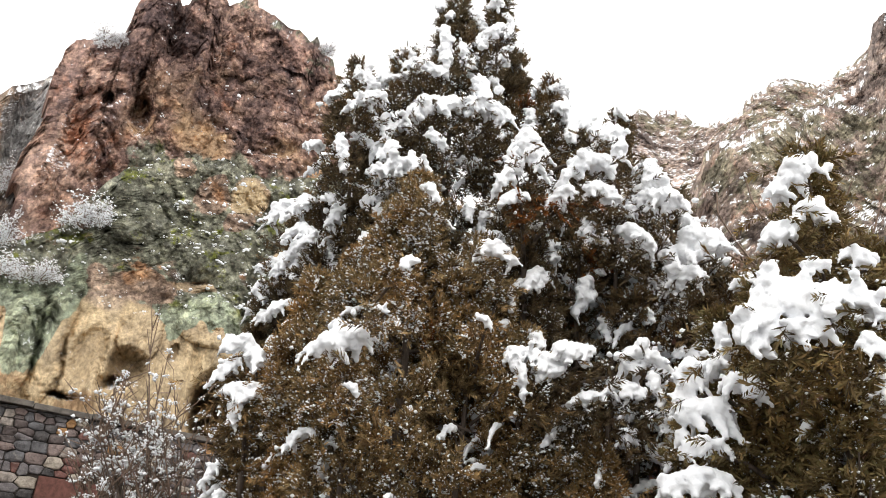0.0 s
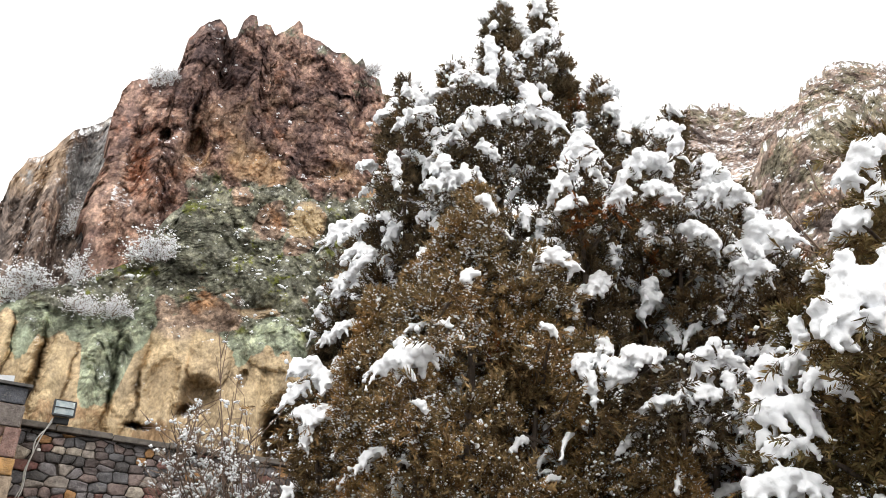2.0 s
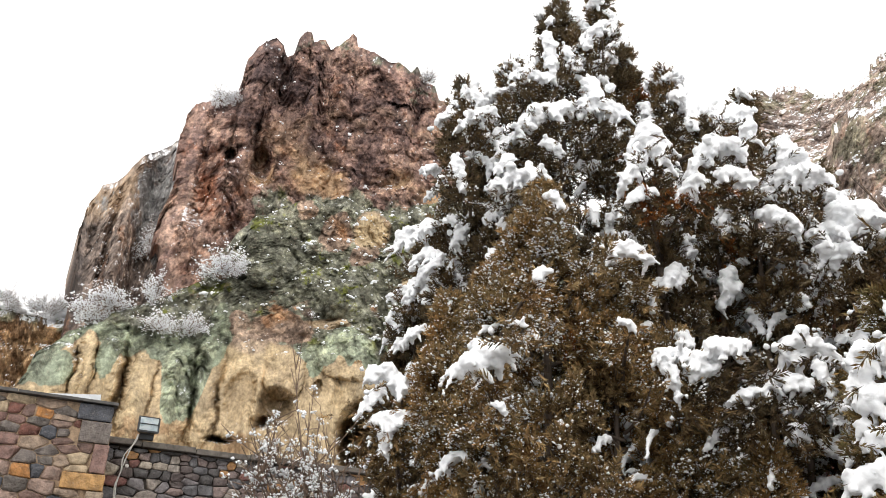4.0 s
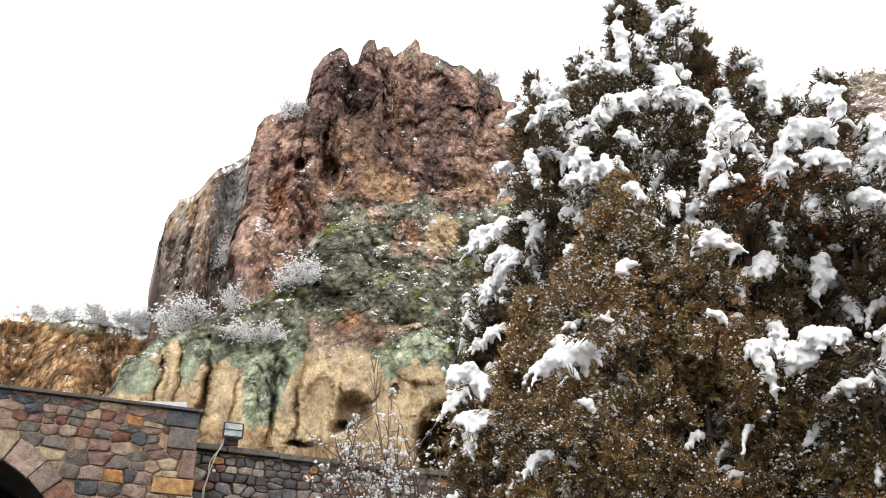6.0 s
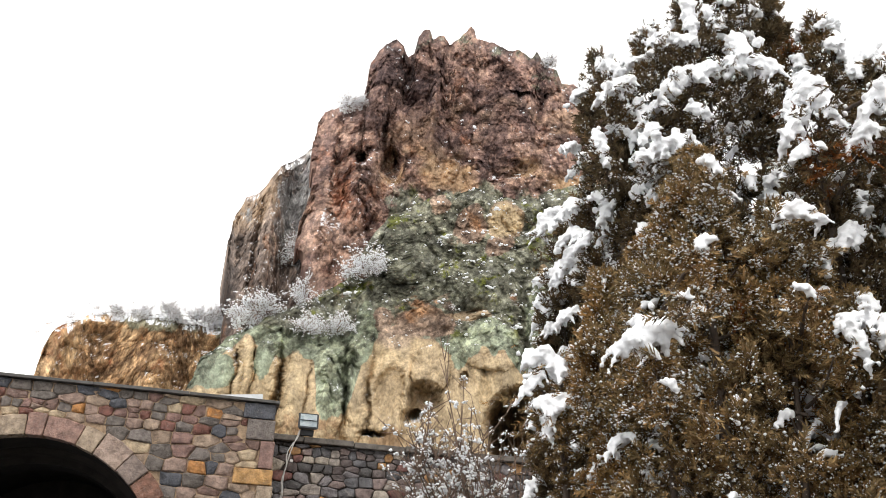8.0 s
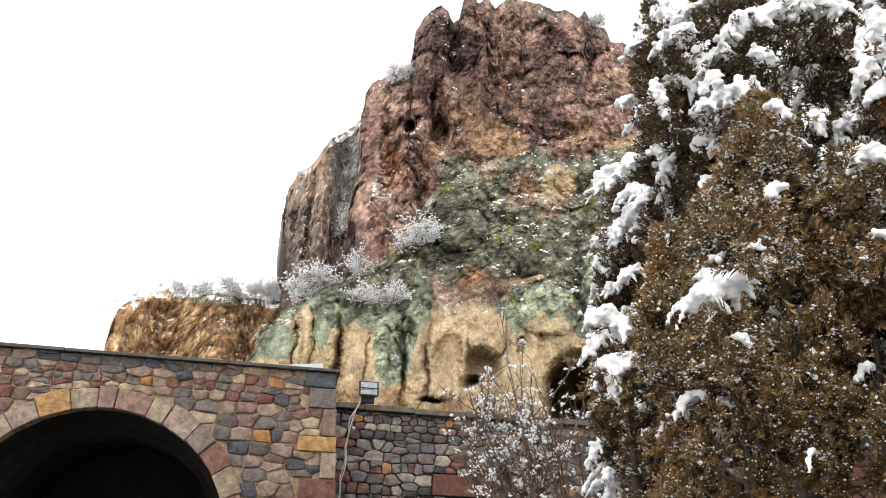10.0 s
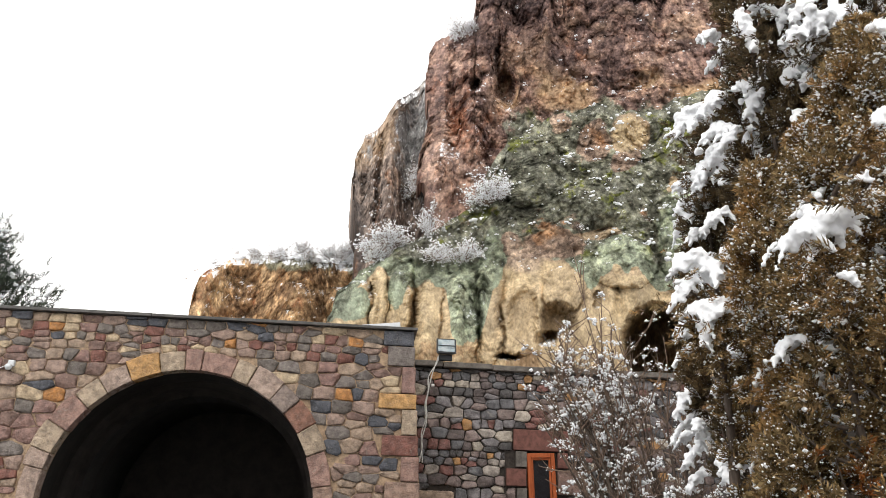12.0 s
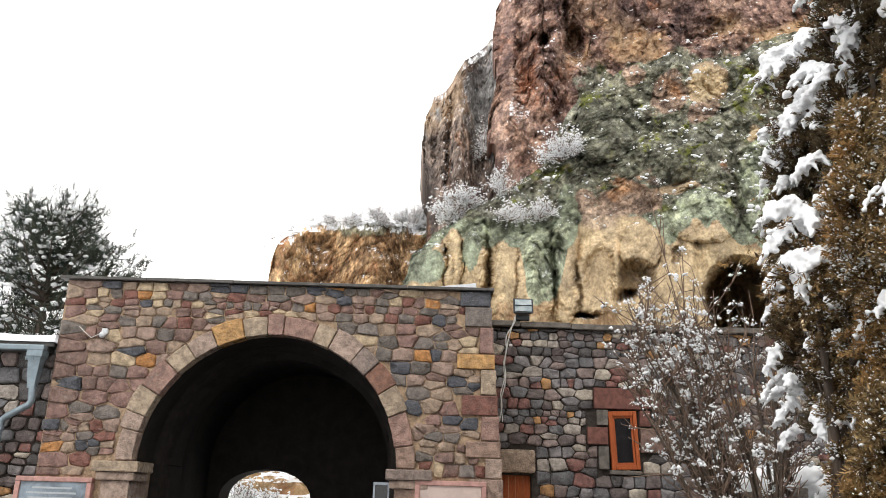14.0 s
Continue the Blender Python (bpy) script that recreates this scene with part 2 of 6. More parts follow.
def stone_material(name, cols, island=False, wet=0.0):
    """Rubble stones; each stone takes its own colour."""
    m = Mat(name, 0.85, 0.25 + wet)
    pick = m.geo.outputs["Random Per Island"] if island else m.node("ShaderNodeObjectInfo").outputs["Random"]
    c = m.stops(pick, cols, True)
    f1, f2 = m.noise(9, 5, 0.7), m.noise(45, 2, 0.6)
    c = m.mix(m.ramp(f1, 0.3, 0.72), m.mix(1.0, c, (0.55, 0.53, 0.52), "MULTIPLY"), m.mix(1.0, c, (1.35, 1.33, 1.3), "MULTIPLY"))
    c = m.mix(m.math("MULTIPLY", m.ramp(m.noise(5, 6, 0.7, 0.8), 0.6, 0.72), 0.55), c, (0.33, 0.30, 0.26))
    c = m.mix(m.math("MULTIPLY", m.ramp(m.noise(3.3, 6, 0.7, 0.5), 0.67, 0.75), 0.45), c, (0.33, 0.17, 0.06))
    c = m.mix(m.math("MULTIPLY", m.ramp(f2, 0.58, 0.7), 0.22), c, (0.42, 0.37, 0.32))
    return m.done(c, m.math("ADD", f1, m.math("MULTIPLY", f2, 0.35)), 0.9, 0.04, m.ramp(m.noise(6, 3), 0.2 - wet, 0.75 + 0.2))


def plain_material(name, colour, rough=0.6, scale=12.0, vary=0.25, metal=0.0, bump=0.3, spec=0.3):
    m = Mat(name, rough, spec)
    m.b.inputs["Metallic"].default_value = metal
    n = m.noise(scale, 7, 0.65, 0.3)
    lo, hi = tuple(v * (1 - vary) for v in colour), tuple(min(1, v * (1 + vary)) for v in colour)
    c = m.mix(m.ramp(n, 0.3, 0.7), lo, hi)
    c = m.mix(m.math("MULTIPLY", m.ramp(m.noise(scale * 0.3, 5, 0.7, 0.6), 0.55, 0.75), 0.4), c, tuple(v * 0.6 for v in colour))
    return m.done(c, n, bump, 0.01)


def leaf_material(name, a, b, c3, frost=0.0):
    m = Mat(name, 0.75, 0.2)
    pick = m.geo.outputs["Random Per Island"]
    c = m.stops(pick, [(0.0, a), (0.45, b), (0.8, c3), (1.0, tuple(v * 1.5 for v in b))])
    c = m.mix(m.ramp(m.noise(2.2, 4, 0.6), 0.42, 0.7), c, m.mix(1.0, c, (1.2, 0.98, 0.75), "MULTIPLY"))
    # colour runs from darker at a spray's base to lighter at its tip
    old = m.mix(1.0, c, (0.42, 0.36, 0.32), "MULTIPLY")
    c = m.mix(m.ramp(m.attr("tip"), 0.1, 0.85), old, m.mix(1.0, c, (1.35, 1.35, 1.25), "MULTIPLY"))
    c = m.mix(m.math("MULTIPLY", m.ramp(m.noise(16, 4, 0.75), 0.62, 0.68), frost), c, SNOW)
    return m.done(c)


def wood_material(name, a, b, scale=14):
    m = Mat(name, 0.7, 0.3)
    n = m.noise(scale, 7, 0.65, 0.5, m.scaled(4, 4, 0.6))
    return m.done(m.mix(m.ramp(n, 0.3, 0.7), a, b), n, 0.4, 0.01)


snow_mat = snow_material()
peak_mat = rock_material("brown_tuff", 1.7, (0.115, 0.08, 0.076), (0.235, 0.155, 0.132), (0.40, 0.28, 0.22), (0.31, 0.135, 0.075), (0.13, 0.125, 0.11), (0.25, 0.235, 0.20), (0.46, 0.315, 0.19), 0.74, 0.9, 0.6, 0.6)
grey_mat = rock_material("grey_tuff", 1.7, (0.14, 0.115, 0.10), (0.28, 0.225, 0.19), (0.43, 0.355, 0.30), (0.33, 0.17, 0.09), (0.22, 0.215, 0.21), (0.36, 0.36, 0.35), (0.46, 0.33, 0.21), 0.64, 0.9)
hump_mat = rock_material("ochre_tuff", 1.7, (0.20, 0.12, 0.07), (0.39, 0.255, 0.14), (0.57, 0.42, 0.25), (0.30, 0.09, 0.04), (0.17, 0.165, 0.11), (0.28, 0.265, 0.18), (0.43, 0.30, 0.16), 0.74, 0.95, 0.0, 0.3)
low_mat = rock_material("lichen_tuff", 0.8, (0.135, 0.10, 0.08), (0.28, 0.205, 0.155), (0.42, 0.335, 0.26), (0.31, 0.16, 0.075), (0.19, 0.21, 0.15), (0.33, 0.375, 0.275), (0.54, 0.425, 0.265), 0.88, 0.95, 1.0, 0.25)
far_mat = rock_material("far_rock", 2.6, (0.17, 0.14, 0.125), (0.31, 0.25, 0.22), (0.46, 0.38, 0.335), (0.42, 0.23, 0.15), (0.17, 0.16, 0.115), (0.30, 0.275, 0.20), (0.44, 0.325, 0.235), 0.6, 1.0, 0.0, 0.5)

# ---- ground and cliffs ----
EYE = 1.6


def spread(pairs):
    a = np.array(pairs, float)
    return lambda x: np.interp(x, a[:, 0], a[:, 1])


def polar(az, el, r):
    a = np.radians(az)
    return np.stack([r * np.sin(a), r * np.cos(a), EYE + r * np.tan(np.radians(el))], -1)


def hollow(az, el, r, shapes):
    """Caves (depth > 0) and bulges (depth < 0) in a face; power 0 makes a dome with a crisp foot."""
    sway = np.stack([az * 0.7, el * 0.7, 0 * az], -1)
    az, el = az + 0.34 * fbm(sway * 1.6, 4, 0.6, 601), el + 0.34 * fbm(sway * 1.6 + 9.0, 4, 0.6, 602)
    for a, e, sa, se, depth, power in shapes:
        if power == 0:
            q = np.abs((az - a) / sa) ** 2.5 + np.abs((el - e) / se) ** 2.5
            r = r + depth * np.sqrt(np.clip(1 - q, 0, 1))
            continue
        q = ((az - a) / sa) ** 2 + ((el - e) / se) ** 2
        r = r + depth * np.exp(-(q**power))
    return r


def rock_sheet(name, label, mat, nu, nv, ridge, foot, dist, rough, size, left=None, right=None, shapes=(), masks=None, jag=0.4, seed=0, upright=0.45, cracks=0.3, steps=0.55, calm=None):
    """A rock mass round the courtyard: its crest line, its face at the given distance, its back sloping away."""
    crest = spread(ridge)
    u, v = np.meshgrid(np.linspace(0, 1, nu), np.linspace(0, 1, nv), indexing="ij")
    lo, hi = ridge[0][0], ridge[-1][0]
    el = foot + v * 10
    for _ in range(3):
        a0 = spread(left)(el) if left else lo
        a1 = spread(right)(el) if right else hi
        az = a0 + (a1 - a0) * u
        top = crest(az)
        jagged = fbm(np.stack([az * 0.9, 0 * az, 0 * az + seed], -1), 4, 0.5, seed + 40) * jag + grain(np.stack([az * 3.0, 0 * az, 0 * az], -1), seed + 9) * jag * 0.3
        el = foot + (top + jagged - foot) * v
    edge = (grain(np.stack([el * 0.9, 0 * el, 0 * el + 3], -1), seed + 5) * 1.6 + 0.6 * grain(np.stack([el * 5, 0 * el, 0 * el], -1), seed + 6)) * jag * 0.5
    az = az + edge * (np.exp(-u * 14) + np.exp(-(1 - u) * 14))
    rest = polar(az, el, dist(az, el)) * (1, 1, 0.6)
    r = hollow(az, el, dist(az, el), shapes)
    p = polar(az, el, r) / size
    tall = p * (1, 1, upright)
    sway = 0.1 * fbm(p * 0.8, 3, 0.5, seed)[..., None]
    c1, e1, v1 = crags(tall * 0.5 + sway, seed)
    c2, e2, v2 = crags(p * (1.15, 1.15, 1.15 * (0.35 + 0.65 * upright)) + sway, seed + 60)
    c3, e3, v3 = crags(p * (2.6, 2.6, 1.5) + sway, seed + 80)
    c4, e4, v4 = crags(p * (5.6, 5.6, 3.3), seed + 120)
    c5, e5, v5 = crags(p * (12.0, 12.0, 7.5), seed + 160)
    relief = 0.9 * fbm(tall * 0.22, 4, 0.5, seed + 1) + 0.1 * fbm(tall * 0.8, 5, 0.55, seed + 2, True)
    relief -= steps * (1.6 * c1 + 1.3 * c2 + 0.8 * c3 + 0.42 * c4 + 0.2 * c5)
    relief += cracks * (0.3 * np.exp(-((e1 / 0.05) ** 2)) + 0.2 * np.exp(-((e2 / 0.06) ** 2)) + 0.1 * np.exp(-((e3 / 0.08) ** 2)))
    relief += 0.1 * fbm(p * 3.0, 5, 0.62, seed + 3)
    facet = 0.2 * v1 + 0.22 * v2 + 0.22 * v3 + 0.2 * v4 + 0.16 * v5
    facet = np.clip(0.5 + (facet - 0.5) * 2.0, 0, 1)
    if calm:
        relief = relief * calm(az, el)
    r = r + relief * rough
    round_off = smooth(0, 0.05, u) * smooth(0, 0.05, 1 - u) * smooth(0, 0.035, 1 - v)
    r = r + (1 - round_off) * rough * 1.6
    P = polar(az, el, r)
    extra = list(masks(az, el, p))
    extra = extra[:3] + [facet] + (extra[3:] or [1 + 0 * az]) + [rest]
    # foot skirt, and the back that slopes away from the crest
    skirt = P[:, :1].copy()
    skirt[..., 2] = -3
    back = []
    for k, (away, down) in enumerate(((1.0, 0.05), (3.0, 0.3), (6.0, 1.4), (11.0, 4.5), (18.0, 12.0))):
        q = P[:, -1:].copy()
        flat = q[..., :2] / np.linalg.norm(q[..., :2], axis=-1, keepdims=True)
        q[..., :2] += flat * away * rough * 0.7
        q[..., 2] = np.maximum(q[..., 2] - down * rough * 0.5, -3)
        back.append(q)
    last = back[-1].copy()
    last[..., 2] = -3
    P = np.concatenate([skirt, P, *back, last], 1)
    extra = [np.concatenate([e[:, :1], e] + [e[:, -1:]] * 6, 1) for e in extra]
    wings = []
    for side, order in ((0, (3, 2, 1)), (-1, (1, 2, 3))):
        strips = []
        for k in order:
            q = P[side : side + 1 if side == 0 else None].copy()
            q[..., :2] *= 1 + 0.06 * k
            strips.append(q)
        wings.append(np.concatenate(strips, 0))
    P = np.concatenate([wings[0], P, wings[1]], 0)
    extra = [np.concatenate([e[:1]] * 3 + [e] + [e[-1:]] * 3, 0) for e in extra]
    nU, nV = P.shape[:2]
    idx = np.arange(nU * nV).reshape(nU, nV)
    F = np.stack([idx[:-1, :-1], idx[1:, :-1], idx[1:, 1:], idx[:-1, 1:]], -1).reshape(-1, 4)
    me = mesh_np(name, P.reshape(-1, 3), F, mat, True, attrs={"lichen": extra[0], "ochre": extra[1], "stain": extra[2], "facet": extra[3], "moss": extra[4], "rest": extra[5]})
    ob = tagged(new(name, me), label, "cliff")
    return ob, P


def ledges(P, count, want, seed, lo, hi):
    """Places on a rock face flat enough to hold snow."""
    r2 = np.random.default_rng(seed)
    n = np.cross(P[1:, :-1] - P[:-1, :-1], P[:-1, 1:] - P[:-1, :-1])
    n /= np.linalg.norm(n, axis=-1, keepdims=True) + 1e-9
    ok = np.argwhere((n[..., 2] > want) & (P[:-1, :-1, 2] > lo) & (P[:-1, :-1, 2] < hi))
    pick = ok[r2.integers(0, len(ok), count)] if len(ok) else np.zeros((0, 2), int)
    return P[pick[:, 0], pick[:, 1]]


# one sheet of snowy ground that reaches the horizon
def build_ground():
    rad = np.concatenate([np.linspace(0.01, 30, 60), np.geomspace(31, 4000, 40)])
    ang = np.linspace(0, 2 * np.pi, 97)
    R, A = np.meshgrid(rad, ang, indexing="ij")
    x, y = R * np.sin(A), R * np.cos(A)
    z = 0.24 * np.clip(R - 17, 0, 60) * np.clip((y + 6) / 12, 0, 1)
    z = z + 0.06 * fbm(np.stack([x, y, 0 * x], -1) * 0.5, 4) + 0.5 * smooth(20, 40, R) * fbm(np.stack([x, y, 0 * x], -1) * 0.2, 4, 0.5, 3)
    P = np.stack([x, y, z - 0.06], -1)
    n, m = R.shape
    i = np.arange(n * m).reshape(n, m)
    F = np.stack([i[:-1, :-1], i[:-1, 1:], i[1:, 1:], i[1:, :-1]], -1).reshape(-1, 4)
    m2 = Mat("snowy_ground", 0.8, 0.2)
    n1 = m2.noise(1.2, 7, 0.65, 0.5)
    c = m2.mix(m2.ramp(n1, 0.56, 0.66), (0.83, 0.85, 0.88), (0.2, 0.16, 0.11))
    ob = new("ground", mesh_np("ground", P.reshape(-1, 3), F, m2.done(c, n1, 0.5, 0.05)))
    tagged(ob, "snow-covered ground with patches of brown earth", "ground", kind="structure")


build_ground()

# the tall brown peak
PEAK_CREST = [(3.2, 30.5), (3.65, 33.5), (4.2, 34.6), (4.9, 34.8), (5.5, 35.2), (6.5, 35.5), (7.2, 35.7), (7.5, 36.9), (7.6, 38.2), (8.2, 39.1), (8.9, 39.8), (9.7, 40.0), (10.4, 39.6), (10.9, 38.8), (11.4, 39.2), (11.7, 40.4), (12.3, 41.0), (12.7, 40.9), (13.0, 40.1), (13.5, 40.4), (14.0, 40.5), (14.5, 39.9), (15.2, 40.3), (15.9, 40.8), (16.4, 41.2), (16.7, 41.0), (16.9, 40.3), (17.8, 40.3), (19.1, 39.8), (20.6, 39.6), (21.8, 39.0), (22.3, 39.4), (22.8, 38.8), (24.0, 38.2), (24.4, 37.2), (26.9, 36.6), (30, 34.5), (35, 31.5)]
PEAK_LEFT = [(15, 4.5), (23.0, 4.4), (24.9, 3.2), (26.9, 3.3), (28.1, 3.8), (31.7, 3.6), (34.2, 3.8), (41, 3.8)]
PEAK_SHAPES = [(10.2, 31.4, 0.75, 1.2, 4.0, 2), (7.7, 31.8, 0.4, 0.5, 2.5, 2), (10.0, 33.6, 0.35, 1.6, 1.8, 1), (10.9, 37.6, 0.35, 1.6, 3.0, 1), (14.4, 37.5, 0.4, 2.4, 1.6, 1), (5.6, 31.0, 0.3, 3.0, 1.2, 1), (20.9, 31.4, 1.4, 0.6, 1.8, 1.5), (12.2, 38.5, 0.8, 2.6, -0.8, 0), (15.8, 38.0, 1.2, 3.4, -0.7, 0), (18.9, 36.2, 1.8, 3.8, -0.6, 0), (12.6, 33.6, 1.9, 2.6, -0.5, 0), (8.9, 36.9, 1.1, 3.0, -0.8, 0), (9.4, 33.5, 0.35, 2.6, 2.6, 1), (4.8, 26.0, 1.5, 2.2, -5.0, 1), (7.4, 28.5, 0.9, 2.6, -2.4, 1), (8.9, 27.5, 0.5, 2.0, 1.0, 1), (6.2, 29.5, 0.4, 2.5, 1.0, 1), (13.3, 36.0, 0.35, 2.8, -1.8, 1), (18.6, 31.4, 1.0, 0.7, 1.6, 1), (17.2, 31.5, 1.2, 0.5, -2.0, 1), (10.9, 38.4, 0.4, 1.3, 3.0, 2), (22.5, 36.0, 0.5, 2.5, 1.6, 1)]


def peak_masks(az, el, p):
    n, k = fbm(p * 0.5, 4, 0.55, 71), fbm(p * 0.25, 4, 0.5, 77)
    low = smooth(31.2, 29.0, el + 1.6 * n)
    lichen = 0.1 + 0.5 * low * smooth(8.5, 11, az) + 0.3 * smooth(0.1, 0.5, k) + 0.25 * smooth(38.6, 39.8, el)
    ochre = smooth(-0.1, 0.3, n + 0.1 - np.abs(el - 30.3) * 0.2) * 0.8 * smooth(8, 11, az) + 0.35 * smooth(0.1, 0.4, n) * smooth(8.8, 10.5, az) * smooth(38, 35.5, el)
    stain = 0.3 + 0.5 * smooth(2.6, 1.0, np.hypot((az - 6.2) / 1.2, (el - 27.5) / 1.6)) + 0.5 * k + 0.3 * n
    return np.clip(lichen, 0, 1), np.clip(ochre, 0, 1), np.clip(stain, 0, 1)


peak, peak_grid = rock_sheet(
    "cliff", "tall craggy brown and red tuff peak dusted with snow", peak_mat, 440, 350, PEAK_CREST, 19.0,
    lambda az, el: 55 + (el - 23) * 0.55 + 0.35 * np.maximum(0, 9 - az) + 0.3 * np.maximum(0, az - 22), 2.7, 3.4, PEAK_LEFT, None, PEAK_SHAPES, peak_masks, 0.22, 3, 0.4, 0.3, 0.62)

# the grey face beside it, a little farther off
GREY_CREST = [(-1.9, 25.5), (-1.4, 26.9), (-1.1, 28.0), (-0.1, 28.3), (0.6, 29.4), (1.2, 30.3), (2.2, 31.0), (3.4, 31.9), (5.0, 32.2), (9, 32)]
GREY_LEFT = [(14, -1.2), (21.3, -1.3), (24.9, -1.8), (27.7, -1.3), (30, 0.8)]


def grey_masks(az, el, p):
    n = fbm(p * 0.4, 4, 0.55, 91)
    return np.clip(0.2 + 0.5 * smooth(0.5, 3, az) * smooth(22, 26, el) + 0.4 * n, 0, 1), np.clip(smooth(0.1, 0.5, n) * 0.7, 0, 1), 0.4 + 0 * az


grey, grey_grid = rock_sheet(
    "cliff", "grey and brown streaked rock face with lichen", grey_mat, 160, 200, GREY_CREST, 15.0,
    lambda az, el: 66 + (el - 20) * 0.35 - 1.5 * np.sin(az * 1.7), 2.2, 3.0, GREY_LEFT, None, [(2.2, 26, 0.5, 4, 0.9, 1), (0.3, 25, 0.25, 4, 1.6, 1), (1.2, 24.5, 0.8, 5, -1.0, 0), (-0.6, 24.0, 0.7, 5, -0.9, 0)], grey_masks, 0.25, 11, 0.25, 0.3, 0.5)

# the low ochre bluff behind the gate
HUMP_CREST = [(-12.6, 14.4), (-12.35, 16.0), (-12.2, 16.8), (-11.6, 17.5), (-10.4, 18.2), (-8.7, 18.7), (-6.5, 18.9), (-4.1, 18.8), (-2.2, 18.8), (0.5, 19.2), (4, 19)]
HUMP_LEFT = [(5, -13.2), (14.6, -12.5), (16.5, -12.1), (18, -10.8)]


def hump_masks(az, el, p):
    n = fbm(p * 0.6, 4, 0.55, 31)
    return 0.1 + 0.5 * smooth(17.4, 18.6, el + n), np.clip(0.15 + n, 0, 1), np.clip(0.5 + 0.7 * n, 0, 1)


hump, hump_grid = rock_sheet(
    "cliff", "low ochre rock bluff with red stains and a snowy top", hump_mat, 230, 120, HUMP_CREST, 4.0,
    lambda az, el: 75 + (el - 14) * 0.5 - 2.0 * np.sin(az * 0.9), 1.5, 2.4, HUMP_LEFT, None, (), hump_masks, 0.2, 23, 1.5, 0.3, 0.65)

# the lichen-covered lower cliff with its weathered caves
LOW_CREST = [(-3.4, 14.0), (-2.9, 14.9), (-2.2, 17.1), (-0.5, 18.5), (1.9, 20.2), (5.0, 21.7), (7.3, 23.2), (8.7, 25.7), (10.3, 28.1), (12.0, 28.7), (13.8, 29.6), (17.4, 30.2), (21.0, 29.2), (23.4, 29.9), (26.6, 30.4), (32, 29.5), (36, 28)]
LOW_LEFT = [(0, -4.0), (14.0, -3.4), (15.0, -2.9), (17.1, -2.2), (18.5, -0.6), (20.2, 1.6), (23, 6.6), (26, 8.4), (28, 9.9), (31, 11)]
LOW_SHAPES = [
    (-1.0, 14.8, 1.8, 3.0, -0.9, 0), (0.85, 15.4, 0.62, 3.5, -0.75, 0), (2.2, 15.6, 0.85, 3.1, -0.75, 0), (5.75, 14.6, 2.3, 4.0, -1.15, 0), (9.0, 17.0, 0.85, 5.4, -0.4, 0),
    (3.35, 15.8, 0.18, 2.2, 1.1, 1), (0.2, 16.6, 0.14, 1.8, 0.5, 1), (8.15, 15.2, 0.16, 2.6, 0.6, 1), (9.95, 15.0, 0.16, 2.4, 0.4, 1), (5.5, 15.8, 0.1, 2.4, 0.22, 1),
    (11.5, 15.7, 1.05, 1.75, 0.4, 4), (14.4, 17.4, 1.5, 1.7, -0.5, 0), (13.95, 15.2, 1.3, 1.2, 0.9, 3), (13.2, 14.1, 0.85, 0.4, 1.6, 2), (10.4, 12.7, 0.8, 0.22, 1.2, 2),
    (12.5, 15.3, 0.28, 1.7, -0.3, 1), (16.6, 14.3, 1.7, 1.5, -0.3, 1), (11.4, 13.2, 1.3, 0.5, -0.25, 1), (16.85, 16.6, 0.3, 0.55, 0.45, 4), (17.7, 17.4, 0.5, 1.6, -0.2, 1), (19.2, 17.6, 0.6, 1.5, -0.2, 1),
    (20.9, 13.2, 2.3, 2.75, 7.0, 5),
]
LOW_SWELLS = [
    (18.9, 19.5, 2.4, 2.1, -0.55, 0), (23.3, 21.0, 2.3, 3.6, -0.4, 0), (12.1, 25.9, 2.1, 2.7, -0.7, 0), (13.8, 21.4, 2.3, 1.2, -0.5, 1), (15.6, 24.0, 2.0, 2.3, -0.3, 1), (18.3, 24.6, 1.9, 1.9, -0.3, 1),
    (16.5, 28.9, 1.6, 1.5, -0.35, 0), (18.7, 29.6, 1.5, 1.4, -0.35, 0), (9.5, 22.6, 1.5, 2.4, -0.3, 1), (20.6, 27.6, 1.3, 1.6, 0.6, 2), (16.8, 21.9, 1.2, 0.9, 0.4, 1), (21.3, 22.0, 0.3, 2.2, 0.5, 1),
]
EDGE_OF_LICHEN = [(-3.5, 14.5), (-2.5, 14.7), (0.0, 17.8), (0.6, 18.7), (3.2, 17.4), (4.8, 17.9), (5.8, 17.4), (6.3, 14.0), (8.2, 13.8), (8.8, 15.5), (9.5, 18.8), (12.0, 19.5), (14.5, 19.4), (16.3, 18.3), (17.9, 18.5), (20.0, 18.2), (21.3, 16.6), (22.9, 16.3), (28, 15), (44, 14)]
low_depth = spread([(0, 20.5), (6, 21), (12.5, 21.5), (17, 22.3), (19.5, 23.0), (24, 24.4), (30, 26.6), (36, 29)])


def patches(az, el, spots):
    """Soft-edged patches of another surface: bearing, height angle, half sizes, strength."""
    out = 0 * az
    for a, e, sa, se, k in spots:
        out = np.maximum(out, k * smooth(1.3, 0.7, np.hypot((az - a) / sa, (el - e) / se)))
    return out


